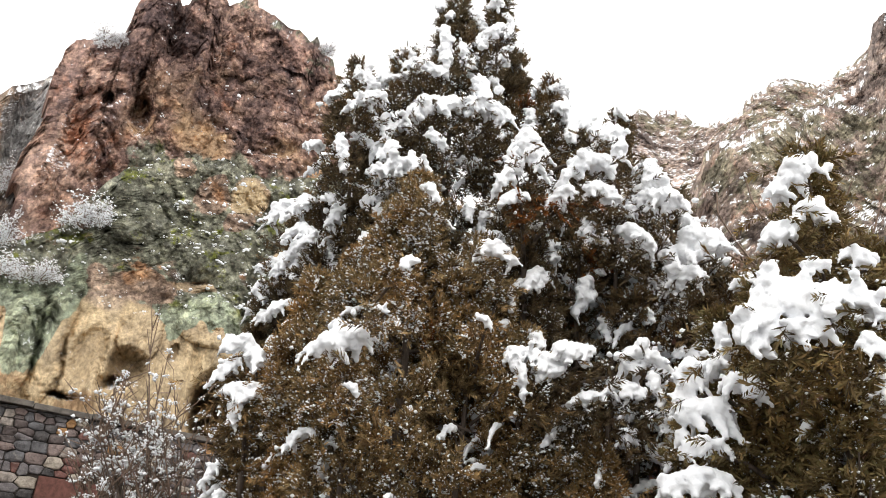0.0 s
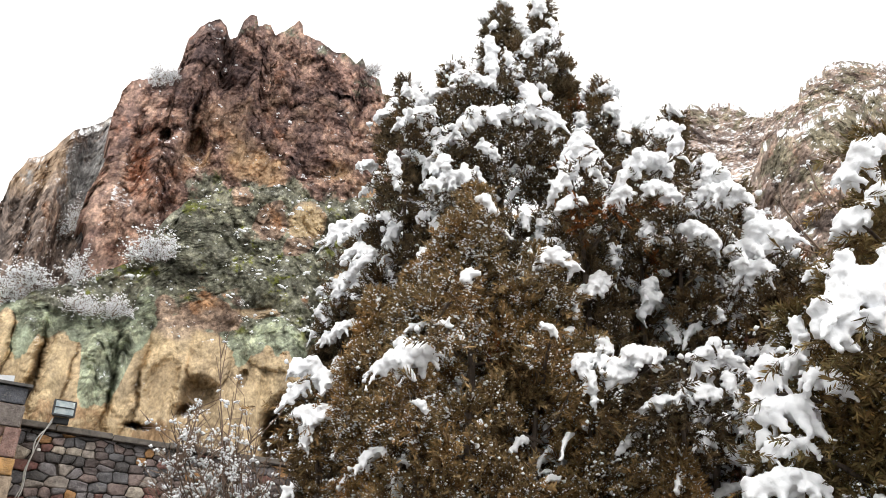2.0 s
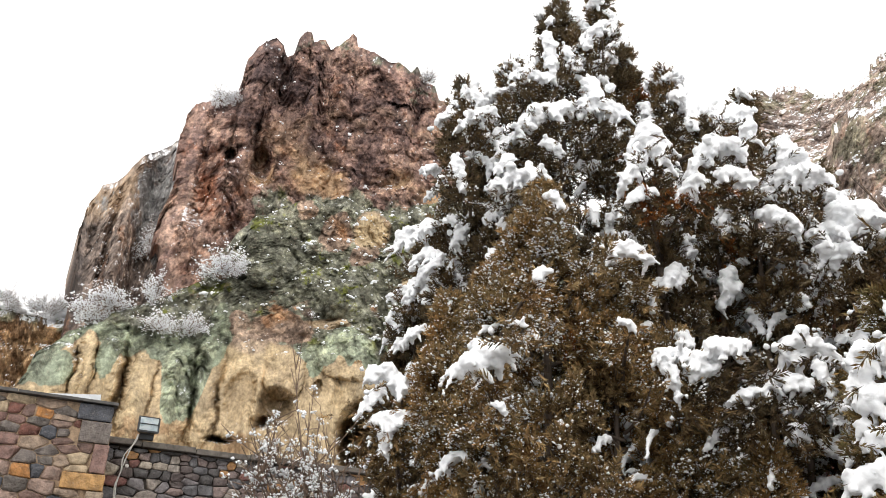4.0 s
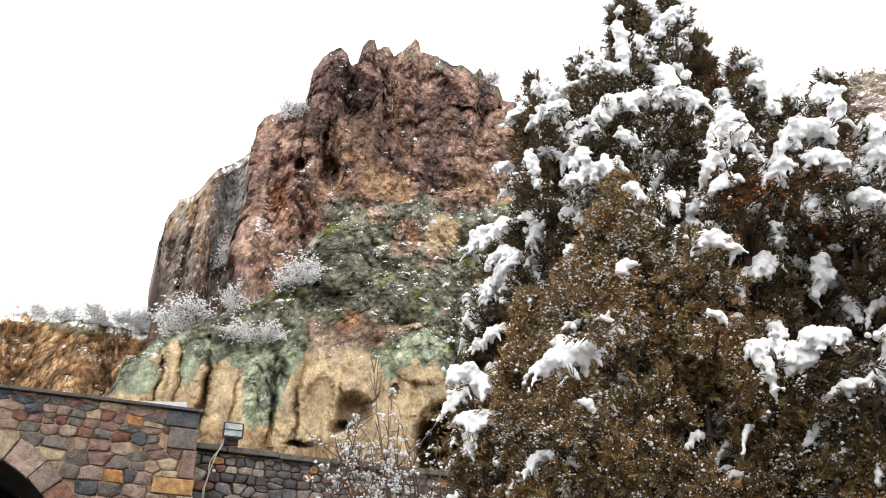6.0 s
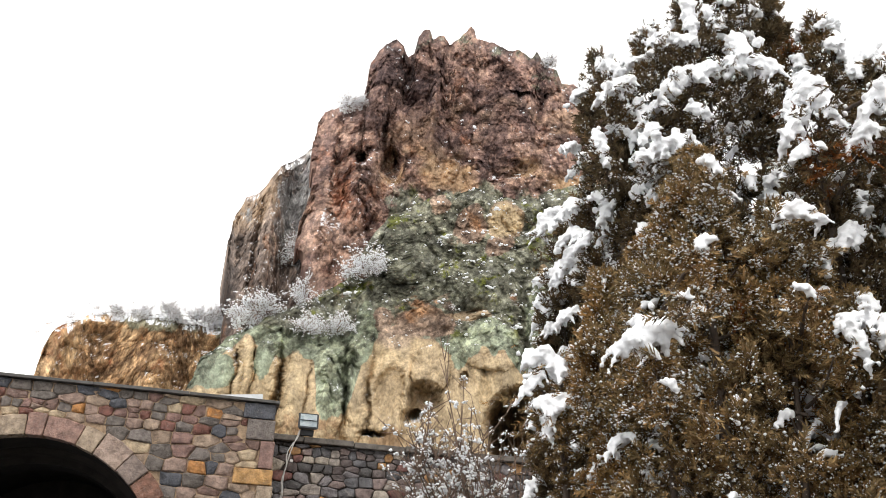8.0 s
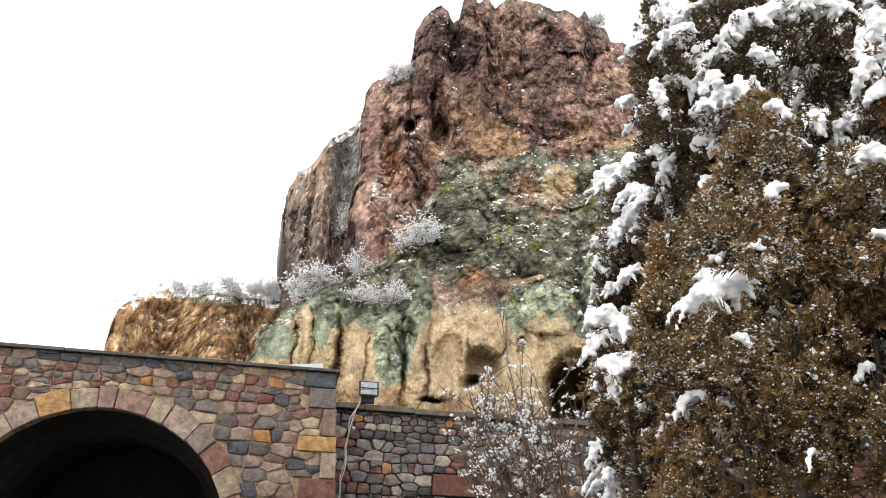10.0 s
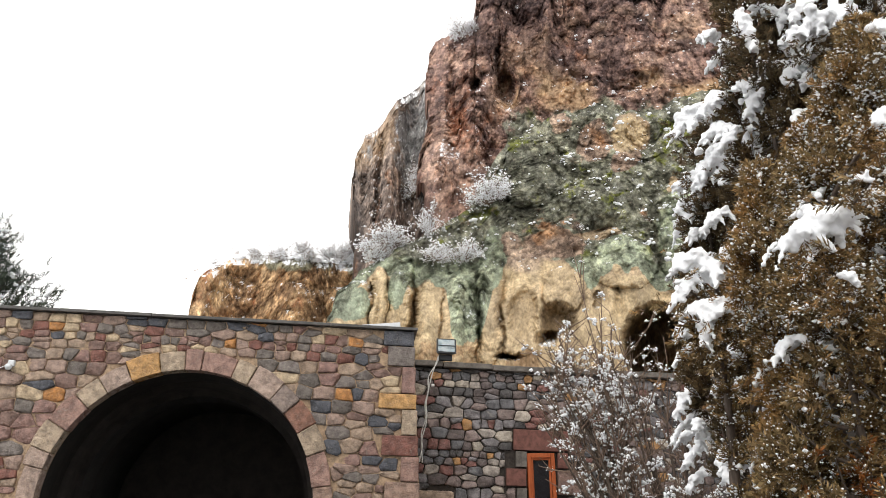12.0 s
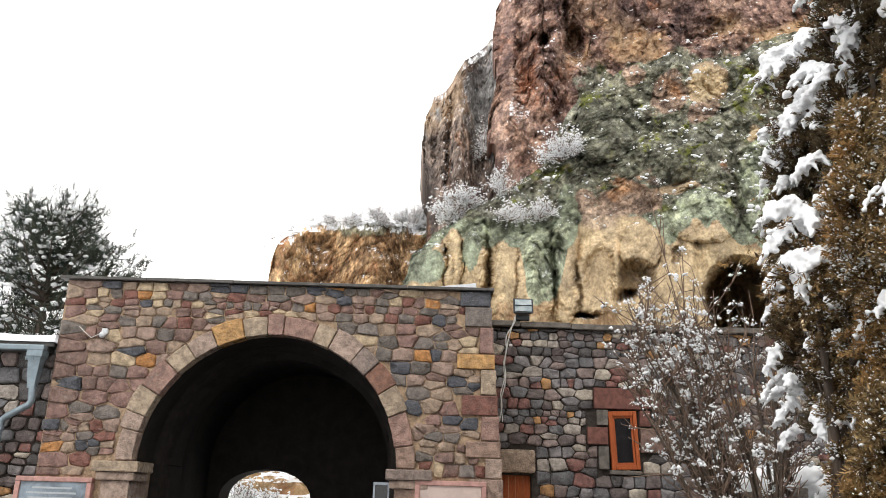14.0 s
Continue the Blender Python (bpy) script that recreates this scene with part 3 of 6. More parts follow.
BROWN_SPOTS = [(13.8, 20.6, 2.3, 0.95, 1), (11.6, 19.6, 1.3, 0.8, 0.8), (17.0, 27.6, 1.3, 1.4, 1), (14.6, 29.2, 0.9, 0.7, 0.7), (10.6, 20.6, 0.9, 1.0, 0.7), (19.2, 26.2, 1.0, 0.7, 0.8)]
OCHRE_SPOTS = [(19.9, 28.0, 1.5, 1.3, 1), (13.2, 18.3, 1.0, 0.8, 0.9), (18.4, 18.3, 0.5, 1.0, 0.9), (19.8, 18.0, 0.5, 1.0, 0.7), (0.8, 16.8, 0.5, 2.0, 1), (4.5, 15.4, 0.9, 2.6, 1), (22.7, 24.4, 0.4, 0.35, 1), (17.4, 21.3, 1.8, 0.35, 0.7)]
MINT_SPOTS = [(18.9, 19.9, 2.2, 1.35, 1), (23.2, 21.5, 2.0, 3.0, 1), (6.9, 15.8, 0.85, 2.5, 1), (9.2, 19.8, 0.9, 2.4, 1), (-1.2, 16.2, 1.6, 1.4, 1), (2.2, 17.3, 0.7, 1.5, 0.8), (16.4, 18.6, 0.7, 1.2, 0.9), (5.4, 18.2, 1.4, 0.6, 0.8)]


def low_masks(az, el, p):
    n, k, w = fbm(p * 0.55, 5, 0.6, 51), fbm(p * 0.22, 4, 0.5, 57), fbm(p * 1.6, 4, 0.6, 59)
    line = spread(EDGE_OF_LICHEN)(az) + 0.6 * n + 0.45 * w
    above = smooth(-0.25, 0.35, el - line)
    high = smooth(20.4, 22.0, el + 1.2 * k)
    a, e = az + 0.5 * n + 0.25 * w, el + 0.5 * w + 0.3 * n
    brown, yellow, mint = patches(a, e, BROWN_SPOTS), patches(a, e, OCHRE_SPOTS), patches(a, e, MINT_SPOTS)
    lichen = above * (0.95 - 0.1 * high + 0.4 * k * high) * (1 - 0.5 * smooth(0.2, 0.5, n) * high)
    lichen = np.maximum(lichen, mint) * (1 - np.maximum(brown, yellow))
    ochre = (1 - above) * (0.92 + 0.3 * n) + above * high * smooth(0.3, 0.5, k + 0.4 * n) * 0.7
    ochre = np.maximum(ochre, yellow) * (1 - 0.8 * brown)
    stain = 0.4 + 0.4 * smooth(14.5, 12.5, el) + 0.6 * n + patches(a, e, [(13.9, 14.8, 1.2, 1.0, 0.5), (5.5, 13.2, 2.5, 0.7, 0.4)]) + 0.1 * brown
    moss = np.clip(0.25 + smooth(18.6, 20.8, el + n) - 0.95 * mint, 0, 1)
    return np.clip(lichen, 0, 1), np.clip(ochre, 0, 1), np.clip(stain, 0, 1), moss


def low_face(az, el):
    """Distance of the lower cliff: folds hang down its weathered foot."""
    flat = np.stack([az, 0.12 * el, 0 * az], -1)
    folds = 0.2 * grain(flat * 0.75, 611) + 0.1 * grain(flat * 1.9, 612)
    return low_depth(el) + 0.05 * np.maximum(0, az - 20) + folds * smooth(20.5, 17.5, el)


low, low_grid = rock_sheet(
    "cliff", "weathered cliff, green lichen above yellow hollowed caves", low_mat, 560, 330, LOW_CREST, 8.0,
    low_face, 0.62, 1.5, LOW_LEFT, None, LOW_SHAPES + LOW_SWELLS, low_masks, 0.25, 5, 0.8, 0.35, 1.0, lambda az, el: 0.3 + 0.75 * smooth(-0.4, 2.4, el - spread(EDGE_OF_LICHEN)(az)))

# the snowy mountainside across the valley
FAR_CREST = [(40, 33), (46, 34.2), (49.1, 35.2), (50.7, 35.9), (51.6, 35.2), (52.1, 35.8), (53.2, 35.5), (54.4, 34.6), (55.2, 34.2), (56.4, 34.2), (57.8, 34.7), (58.4, 34.7), (58.7, 35.5), (60.1, 36.0), (61.0, 36.4), (62.2, 36.2), (64.1, 35.6), (65.7, 35.9), (66.9, 36.4), (69.0, 38.0), (72, 39.5), (78, 41)]
NEAR_CREST = [(44, 18), (50, 24), (52, 27.2), (53.9, 29.9), (54.9, 31.3), (55.4, 32.5), (56.8, 32.9), (59.0, 33.5), (60.7, 33.9), (61.6, 33.7), (62.1, 33.0), (62.9, 34.0), (64.3, 34.4), (65.2, 34.8), (66.6, 34.9), (67.6, 36.0), (68.6, 38.2), (71, 39.8), (78, 40)]


def far_masks(az, el, p):
    n = fbm(p * 0.3, 4, 0.55, 101)
    return np.clip(0.42 + 0.5 * n, 0, 1), np.clip(0.1 + 0.6 * n, 0, 1), np.clip(0.35 + 0.6 * n, 0, 1)


far_hill, far_grid = rock_sheet(
    "mountain", "distant rocky mountainside under fresh snow", far_mat, 300, 100, FAR_CREST, 26.0,
    lambda az, el: 165 + (el - 30) * 4.5 + 6 * np.sin(az * 0.5), 5.0, 7.0, None, None, (), far_masks, 0.35, 33, 0.8, 0.2, 0.7, lambda az, el: 0.8 + 0 * az)
near_hill, near_grid = rock_sheet(
    "mountain", "brown rocky slope with snow on its ledges", far_mat, 280, 180, NEAR_CREST, 14.0,
    lambda az, el: 95 + (el - 25) * 1.1 + 5 * np.sin(az * 0.4), 3.2, 4.5, None, None, (), far_masks, 0.35, 37, 0.7, 0.2, 0.8, lambda az, el: 0.9 + 0 * az)
for ob in (far_hill, near_hill):
    ob["category"] = "mountain"


def snow_lumps(name, label, at, radii, squash=0.55, seed=0):
    at, radii = np.repeat(at, 4, 0), np.repeat(radii, 4)
    at = at + rng.normal(0, 0.8, at.shape) * radii[:, None] * (1, 1, 0.5)
    radii = radii * rng.uniform(0.3, 0.95, len(radii))
    v, f = blobs(at, radii, ICO1, squash, 0.22)
    v = v + 0.25 * np.repeat(radii, len(ICO1[0]))[:, None] * np.stack([grain(v * 2.3 + s, seed + s) for s in (1, 2, 3)], -1)
    return tagged(new(name, mesh_np(name, v, f, snow_mat)), label, "snow", kind="stuff")


pts = ledges(low_grid, 650, 0.35, 3, 9.3, 24)
snow_lumps("snow", "small patches of snow on cliff ledges", pts, rng.gamma(1.3, 0.02, len(pts)) + 0.01)
pts = ledges(low_grid, 230, 0.45, 6, 10.0, 24)
snow_lumps("snow", "rounded lumps of snow on the mossy cliff", pts, rng.uniform(0.05, 0.11, len(pts)))
pts = ledges(peak_grid, 300, 0.4, 4, 26, 55)
snow_lumps("snow", "thin snow on the ledges of the peak", pts, rng.gamma(1.5, 0.04, len(pts)) + 0.025)
# boulders and scrub on the slope beyond the gate
def boulder(x, y, z, size, seed):
    v, f = blobs([(0, 0, 0)], [size], ico(4), 0.75, 0.0)
    v = v * (1 + 0.28 * fbm(v / size * 1.6 + seed, 4, 0.55, seed)[:, None]) * (1.25, 1.0, 1.0)
    ob = new("boulder", mesh_np("boulder", v, f, hump_mat, True, {"lichen": 0 * v[:, 0], "ochre": 0.6 + 0 * v[:, 0], "stain": 0.5 + 0 * v[:, 0], "facet": 0.5 + 0 * v[:, 0], "moss": 0 * v[:, 0], "rest": v}))
    ob.location = (x, y, z)
    tagged(ob, "snow-capped ochre boulder on the slope beyond the gate", "boulder", "boulders beyond the gate")


for k, (x, y, z, size) in enumerate(((-4.6, 24.5, 1.7, 0.9), (-6.6, 25.5, 1.9, 1.0), (-5.6, 27.5, 2.5, 0.8), (-3.6, 23.2, 1.2, 0.55), (-7.4, 28.5, 2.9, 1.1))):
    boulder(x, y, z, size, 5 + k)
pts = hump_grid[rng.integers(4, 200, 260), -7] + np.stack([rng.normal(0, 0.5, 260), rng.uniform(0, 4, 260), rng.uniform(-0.2, 0.25, 260)], -1)
snow_lumps("snow", "snow lying along the top of the bluff", pts, rng.uniform(0.25, 0.7, 260))

# ---- building materials ----
GATE_COLS = [(0.0, (0.20, 0.13, 0.108)), (0.14, (0.30, 0.215, 0.175)), (0.27, (0.185, 0.16, 0.145)), (0.38, (0.085, 0.09, 0.105)), (0.45, (0.19, 0.085, 0.066)), (0.55, (0.34, 0.255, 0.19)), (0.67, (0.25, 0.155, 0.132)), (0.78, (0.47, 0.37, 0.25)), (0.85, (0.155, 0.135, 0.12)), (0.965, (0.42, 0.20, 0.07))]
SIDE_COLS = [(0.0, (0.125, 0.10, 0.095)), (0.15, (0.235, 0.18, 0.165)), (0.3, (0.13, 0.128, 0.135)), (0.42, (0.34, 0.30, 0.265)), (0.53, (0.205, 0.095, 0.08)), (0.64, (0.075, 0.07, 0.07)), (0.76, (0.44, 0.39, 0.325)), (0.83, (0.21, 0.195, 0.2)), (0.96, (0.40, 0.22, 0.09))]
gate_stone = stone_material("gate_rubble", GATE_COLS)
gate_rest = stone_material("gate_rubble_rest", GATE_COLS, True)
side_stone = stone_material("yard_rubble", SIDE_COLS, wet=0.12)
side_rest = stone_material("yard_rubble_rest", SIDE_COLS, True, wet=0.12)
arch_stone = stone_material("dressed_tuff", [(0.0, (0.30, 0.205, 0.16)), (0.22, (0.37, 0.28, 0.23)), (0.42, (0.23, 0.12, 0.085)), (0.58, (0.38, 0.30, 0.22)), (0.72, (0.31, 0.195, 0.16)), (0.85, (0.24, 0.19, 0.165)), (0.93, (0.46, 0.27, 0.11))])
mortar_mat = plain_material("lime_mortar", (0.33, 0.235, 0.155), 0.95, 16, 0.4, bump=0.8)
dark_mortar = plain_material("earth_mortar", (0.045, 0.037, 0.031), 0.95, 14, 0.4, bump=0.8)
# near-black colour stands in for the deep shade of the gate passage
vault_mat = plain_material("shade_dark_vault", (0.015, 0.012, 0.010), 0.9, 4, 0.4, bump=0.6)
red_stone = plain_material("red_tuff", (0.15, 0.066, 0.052), 0.85, 9, 0.35, bump=0.6)
slab_mat = plain_material("coping_stone", (0.13, 0.115, 0.10), 0.85, 8, 0.4, bump=0.6)
orange_wood = wood_material("orange_stained_wood", (0.28, 0.06, 0.018), (0.42, 0.105, 0.028))
sheet_mat = plain_material("galvanised_sheet", (0.22, 0.27, 0.30), 0.45, 5, 0.2, 0.5, 0.05, 0.5)
flash_mat = plain_material("dark_flashing", (0.09, 0.085, 0.08), 0.5, 6, 0.3, 0.3, 0.1)
white_metal = plain_material("white_sheet", (0.62, 0.64, 0.66), 0.45, 5, 0.08, 0.2, 0.05)
black_metal = plain_material("black_metal", (0.025, 0.027, 0.03), 0.5, 9, 0.2, 0.0, 0.1, 0.4)
cable_mat = plain_material("white_cable", (0.55, 0.54, 0.51), 0.5, 20, 0.1)
pink_stone = plain_material("pink_stone", (0.47, 0.27, 0.235), 0.8, 10, 0.2, bump=0.4)
plaque_mat = plain_material("grey_marble", (0.19, 0.23, 0.27), 0.3, 3, 0.45, bump=0.1, spec=0.5)
letter_mat = plain_material("worn_lettering", (0.42, 0.45, 0.47), 0.6, 20, 0.1)
cream_mat = plain_material("cream_board", (0.58, 0.46, 0.41), 0.6, 8, 0.08)
iron_mat = plain_material("grey_painted_iron", (0.33, 0.37, 0.42), 0.5, 8, 0.15, 0.2)


def glass_material(name):
    m = Mat(name, 0.08, 0.6)
    return m.done((0.012, 0.013, 0.015))


dark_glass = glass_material("dark_pane")


def lamp_glass_material():
    m = Mat("floodlight_glass", 0.12, 0.7)
    n = m.noise(9, 3)
    # pale tones stand in for the sky mirrored in the glass
    return m.done(m.mix(m.ramp(n, 0.4, 0.6), (0.50, 0.60, 0.64), (0.72, 0.79, 0.80)))


lamp_glass = lamp_glass_material()


# ---- rubble masonry ----
def clip(poly, nx, nz, d):
    """The part of a convex outline with nx * x + nz * z <= d."""
    out = []
    for (x0, z0), (x1, z1) in zip(poly, poly[1:] + poly[:1]):
        a, b = nx * x0 + nz * z0 - d, nx * x1 + nz * z1 - d
        if a <= 0:
            out.append((x0, z0))
        if a * b < 0:
            s = a / (a - b)
            out.append((x0 + (x1 - x0) * s, z0 + (z1 - z0) * s))
    return out


def rubble(x0, x1, z0, z1, course, seed, circle=None, gaps=(), stretch=1.5, edge=None):
    """Outlines of fitted rubble stones in rough courses, some of them split, clear of the arch and the gaps."""
    r2 = np.random.default_rng(seed)
    sites, z = [], z0 + 0.3 * course
    while z < z1:
        h = course * r2.choice([0.6, 0.9, 1.2, 1.5], p=[0.2, 0.3, 0.3, 0.2])
        x = x0 + r2.uniform(0, 1) * h
        while x < x1:
            w = h**0.6 * course**0.4 * stretch * r2.choice([0.55, 0.8, 1.1, 1.6], p=[0.22, 0.34, 0.3, 0.14])
            at = (x + w / 2, z + h / 2 + r2.normal(0, 0.07) * h)
            x += w
            lot = r2.random()
            if lot < 0.16:
                sites += [(at[0], at[1] + 0.24 * h), (at[0] + r2.normal(0, 0.1) * w, at[1] - 0.24 * h)]
            elif lot > 0.06:
                sites.append(at)
        z += h
    sites = np.array(sites)
    squeeze = np.array([1 / 1.75, 1.0])
    raw = []
    for k, at in enumerate(sites):
        away = np.linalg.norm((sites - at) * squeeze, axis=1)
        near = np.argsort(away)[1:22]
        poly = [(x0, z0), (x1, z0), (x1, z1), (x0, z1)]
        for g in near:
            n = (sites[g] - at) * squeeze**2
            poly = clip(poly, n[0], n[1], n @ (sites[g] + at) / 2)
            if len(poly) < 3:
                break
        if len(poly) > 2:
            raw.append(poly)
    out = []
    for poly in raw:
        x, z = np.mean(poly, 0)
        if any(a < x < b and c < z < d for a, b, c, d in gaps) or (circle and math.hypot(x - circle[0], max(z - circle[1], 0)) < circle[2]):
            continue
        if edge and x > edge(z):
            continue
        if circle and z > circle[1]:
            n = np.array([x - circle[0], z - circle[1]])
            n /= np.linalg.norm(n)
            poly = clip(poly, -n[0], -n[1], -(n @ (circle[0], circle[1]) + circle[2]))
        for a, b, c, d in gaps:
            if len(poly) < 3:
                break
            q = np.array(poly)
            if q[:, 0].max() < a or q[:, 0].min() > b or q[:, 1].max() < c or q[:, 1].min() > d:
                continue
            far = (a - x, x - b, c - z, z - d)
            k = int(np.argmax(far))
            poly = clip(poly, *((1, 0, a), (-1, 0, -b), (0, 1, c), (0, -1, -d))[k])
        if edge and len(poly) > 2:
            poly = clip(poly, 1, 0, edge(z))
        if len(poly) > 2:
            q = np.array(poly)
            if np.ptp(q[:, 0]) > 0.035 and np.ptp(q[:, 1]) > 0.025:
                out.append(poly)
    return out


def stone_arrays(poly, joint, depth, r2, wear=0.1):
    """A stone with worn edges; its outline in x and z, front towards -y."""
    q = np.array(poly)
    # cut the corners so that the stone is not sharp
    e = []
    for k in range(len(q)):
        p0, p1, p2 = q[k - 1], q[k], q[(k + 1) % len(q)]
        s = r2.uniform(0.03, 0.03 + wear)
        e += [p1 + (p0 - p1) * s, p1 + (p2 - p1) * s]
    q = np.array(e)
    c = q.mean(0)
    size = np.linalg.norm(q - c, axis=1).mean()
    k = len(q)
    shrink = 1 - joint / (2 * size + 1e-6)
    tilt = r2.normal(0, 0.15, 2)
    rings = []
    for f, y in ((shrink, depth), (shrink, 0.002), (shrink * 0.965, -0.016), (shrink * 0.74, -0.024)):
        off = (q - c) * f * (1 + r2.normal(0, 0.035, (k, 1)))
        yy = y + 0 * off[:, 0] if y > 0 else y + off @ tilt * 0.5 + r2.normal(0, 0.006, k)
        rings.append(np.stack([off[:, 0], yy, off[:, 1]], -1))
    V = np.concatenate(rings + [[(0, -0.028 + 0.012 * r2.normal(), 0)]])
    F = []
    for g in range(3):
        for i in range(k):
            j = (i + 1) % k
            F += [(g * k + i, g * k + j, (g + 1) * k + j), (g * k + i, (g + 1) * k + j, (g + 1) * k + i)]
    F += [(3 * k + i, 3 * k + (i + 1) % k, 4 * k) for i in range(k)]
    return V, np.array(F), c


def lay(parent, outlines, place, mat, rest_mat, seen, joint=0.02, depth=0.12, seed=0, limit=300, wear=0.1):
    """Lays the stones: those in the stretch `seen` are single pieces, the rest are one joined mesh."""
    r2 = np.random.default_rng(seed)
    V, F, n, count = [], [], 0, 0
    for poly in outlines:
        v, f, c = stone_arrays(poly, joint * r2.uniform(0.6, 1.6), depth, r2, wear)
        m = place(c[0], -r2.uniform(-0.012, 0.016), c[1])
        if seen(c[0], c[1]) and count < limit:
            ob = new("stone", mesh_np("stone", v, f, mat))
            ob.parent, ob.matrix_local = parent, m
            count += 1
        else:
            m = np.array(m)
            V.append(v @ m[:3, :3].T + m[:3, 3])
            F.append(f + n)
            n += len(v)
    if V:
        ob = new("masonry", mesh_np("masonry", np.concatenate(V), np.concatenate(F), rest_mat))
        ob.parent = parent
        ob["kind"] = "stuff"


# ---- unseen dark paving, added to cut light bounced up from the snow ----
def build_unseen_paving():
    m = Mat("bounce_cut_paving", 0.55, 0.4)
    n = m.noise(2.5, 7, 0.65, 0.4)
    mat = m.done(m.mix(m.ramp(n, 0.35, 0.7), (0.045, 0.04, 0.037), (0.11, 0.10, 0.09)), n, 0.4, 0.02)
    pave = thing("pavement", "unseen dark paving added to cut light bounced off the snow", "pavement", kind="structure")
    part("bed", boxed(-9.0, 3.2, -8.0, 19.0, -0.3, 0.03), mat, pave)
    slab = {w: None for w in (0.6, 0.8, 1.0)}
    for w in slab:
        bm = boxed(-w / 2 + 0.01, w / 2 - 0.01, -0.39, 0.39, 0.0, 0.05, 0.012)
        me = bpy.data.meshes.new("unseen_flagstone")
        bm.to_mesh(me)
        bm.free()
        me.materials.append(mat)
        slab[w] = me
    y = 5.0
    while y < 12.5:
        x = -8.6 + rng.uniform(-0.3, 0.3)
        while x < 2.6:
            w = (0.6, 0.8, 1.0)[rng.integers(3)]
            ob = new("unseen_flagstone", slab[w])
            ob.parent, ob.location = pave, (x + w / 2, y, 0.0 + rng.uniform(0, 0.006))
            x += w
        y += 0.8


build_unseen_paving()

# ---- the gatehouse ----
GX, GZ, GR, RING = -2.68, 2.06, 2.06, 0.28
TOP, GY = 4.93, 13.0


def gate_edge(z):
    return 0.80 + (5.0 - z) * 0.075


def build_gatehouse():
    gate = thing("gatehouse", "stone gatehouse of mixed brown and grey rubble with a round arch", "gatehouse")
    # core of the front wall, with the arched opening through it
    bm = bmesh.new()
    xs = sorted({-6.2, *np.linspace(-6.2, GX - GR, 8), *(GX - GR * np.cos(np.linspace(0, np.pi, 41))), *np.linspace(GX + GR, 0.86, 10)})
    def under(x):
        return GZ + math.sqrt(max(0.0, GR * GR - (x - GX) ** 2)) if abs(x - GX) < GR - 1e-6 else -0.2
    y0, y1 = GY + 0.035, GY + 0.95
    for a, b in zip(xs[:-1], xs[1:]):
        inside = abs((a + b) / 2 - GX) < GR
        za, zb = (max(GZ, under(a)), max(GZ, under(b))) if inside else (-0.2, -0.2)
        ra = gate_edge(za) if b > 0.85 else b
        rt = gate_edge(TOP) if b > 0.85 else b
        for y in (y0, y1):
            bm.faces.new([bm.verts.new(p) for p in ((a, y, za), (ra, y, zb), (rt, y, TOP), (a, y, TOP))])
        if inside:
            bm.faces.new([bm.verts.new(p) for p in ((a, y0, za), (b, y0, zb), (b, y1, zb), (a, y1, za))])
    for x in (GX - GR, GX + GR):
        bm.faces.new([bm.verts.new(p) for p in ((x, y0, -0.2), (x, y1, -0.2), (x, y1, GZ), (x, y0, GZ))])
    e0, e1 = gate_edge(-0.2), gate_edge(TOP)
    bm.faces.new([bm.verts.new(p) for p in ((e0, y0, -0.2), (e0, y1 + 0.6, -0.2), (e1, y1 + 0.6, TOP), (e1, y0, TOP))])
    bm.faces.new([bm.verts.new(p) for p in ((-6.2, y0, -0.2), (-6.2, y1, -0.2), (-6.2, y1, TOP), (-6.2, y0, TOP))])
    bm.faces.new([bm.verts.new(p) for p in ((-6.2, y0, TOP), (e1, y0, TOP), (e1, y1, TOP), (-6.2, y1, TOP))])
    bmesh.ops.remove_doubles(bm, verts=bm.verts, dist=0.001)
    part("wall_core", bm, mortar_mat, gate, "crumbling yellow lime mortar")
    # the passage behind: side walls, barrel vault, a rib, and the far wall with its doorway, shade put into their
    # colour
    bm = bmesh.new()
    n, yb = 24, 17.0
    for ya, yc, rr in ((GY + 0.95, yb, GR + 0.12),):
        ring = [(GX - rr, -0.2)] + [(GX - rr * math.cos(t), GZ + 0.05 + rr * math.sin(t)) for t in np.linspace(0, math.pi, n)] + [(GX + rr, -0.2)]
        for (xa, za), (xb, zb) in zip(ring[:-1], ring[1:]):
            bm.faces.new([bm.verts.new(p) for p in ((xa, ya, za), (xb, ya, zb), (xb, yc, zb), (xa, yc, za))])
    bmesh.ops.remove_doubles(bm, verts=bm.verts, dist=0.001)
    bmesh.ops.solidify(bm, geom=bm.faces[:], thickness=0.25)
    part("vault", bm, vault_mat, gate, "barrel vault with the passage shade put into its near-black colour", False)
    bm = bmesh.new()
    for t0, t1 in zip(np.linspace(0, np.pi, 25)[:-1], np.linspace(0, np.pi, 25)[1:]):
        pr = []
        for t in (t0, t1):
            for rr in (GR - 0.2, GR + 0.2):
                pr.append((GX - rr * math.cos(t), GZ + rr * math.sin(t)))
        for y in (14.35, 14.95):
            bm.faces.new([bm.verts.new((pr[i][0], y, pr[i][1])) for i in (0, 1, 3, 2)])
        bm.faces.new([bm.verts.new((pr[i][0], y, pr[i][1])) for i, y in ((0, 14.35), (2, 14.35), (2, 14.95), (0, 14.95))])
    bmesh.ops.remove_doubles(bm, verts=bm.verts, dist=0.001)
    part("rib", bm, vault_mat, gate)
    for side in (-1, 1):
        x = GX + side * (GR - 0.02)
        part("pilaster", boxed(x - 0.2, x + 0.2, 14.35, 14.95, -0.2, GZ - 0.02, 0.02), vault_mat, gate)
    bm = bmesh.new()
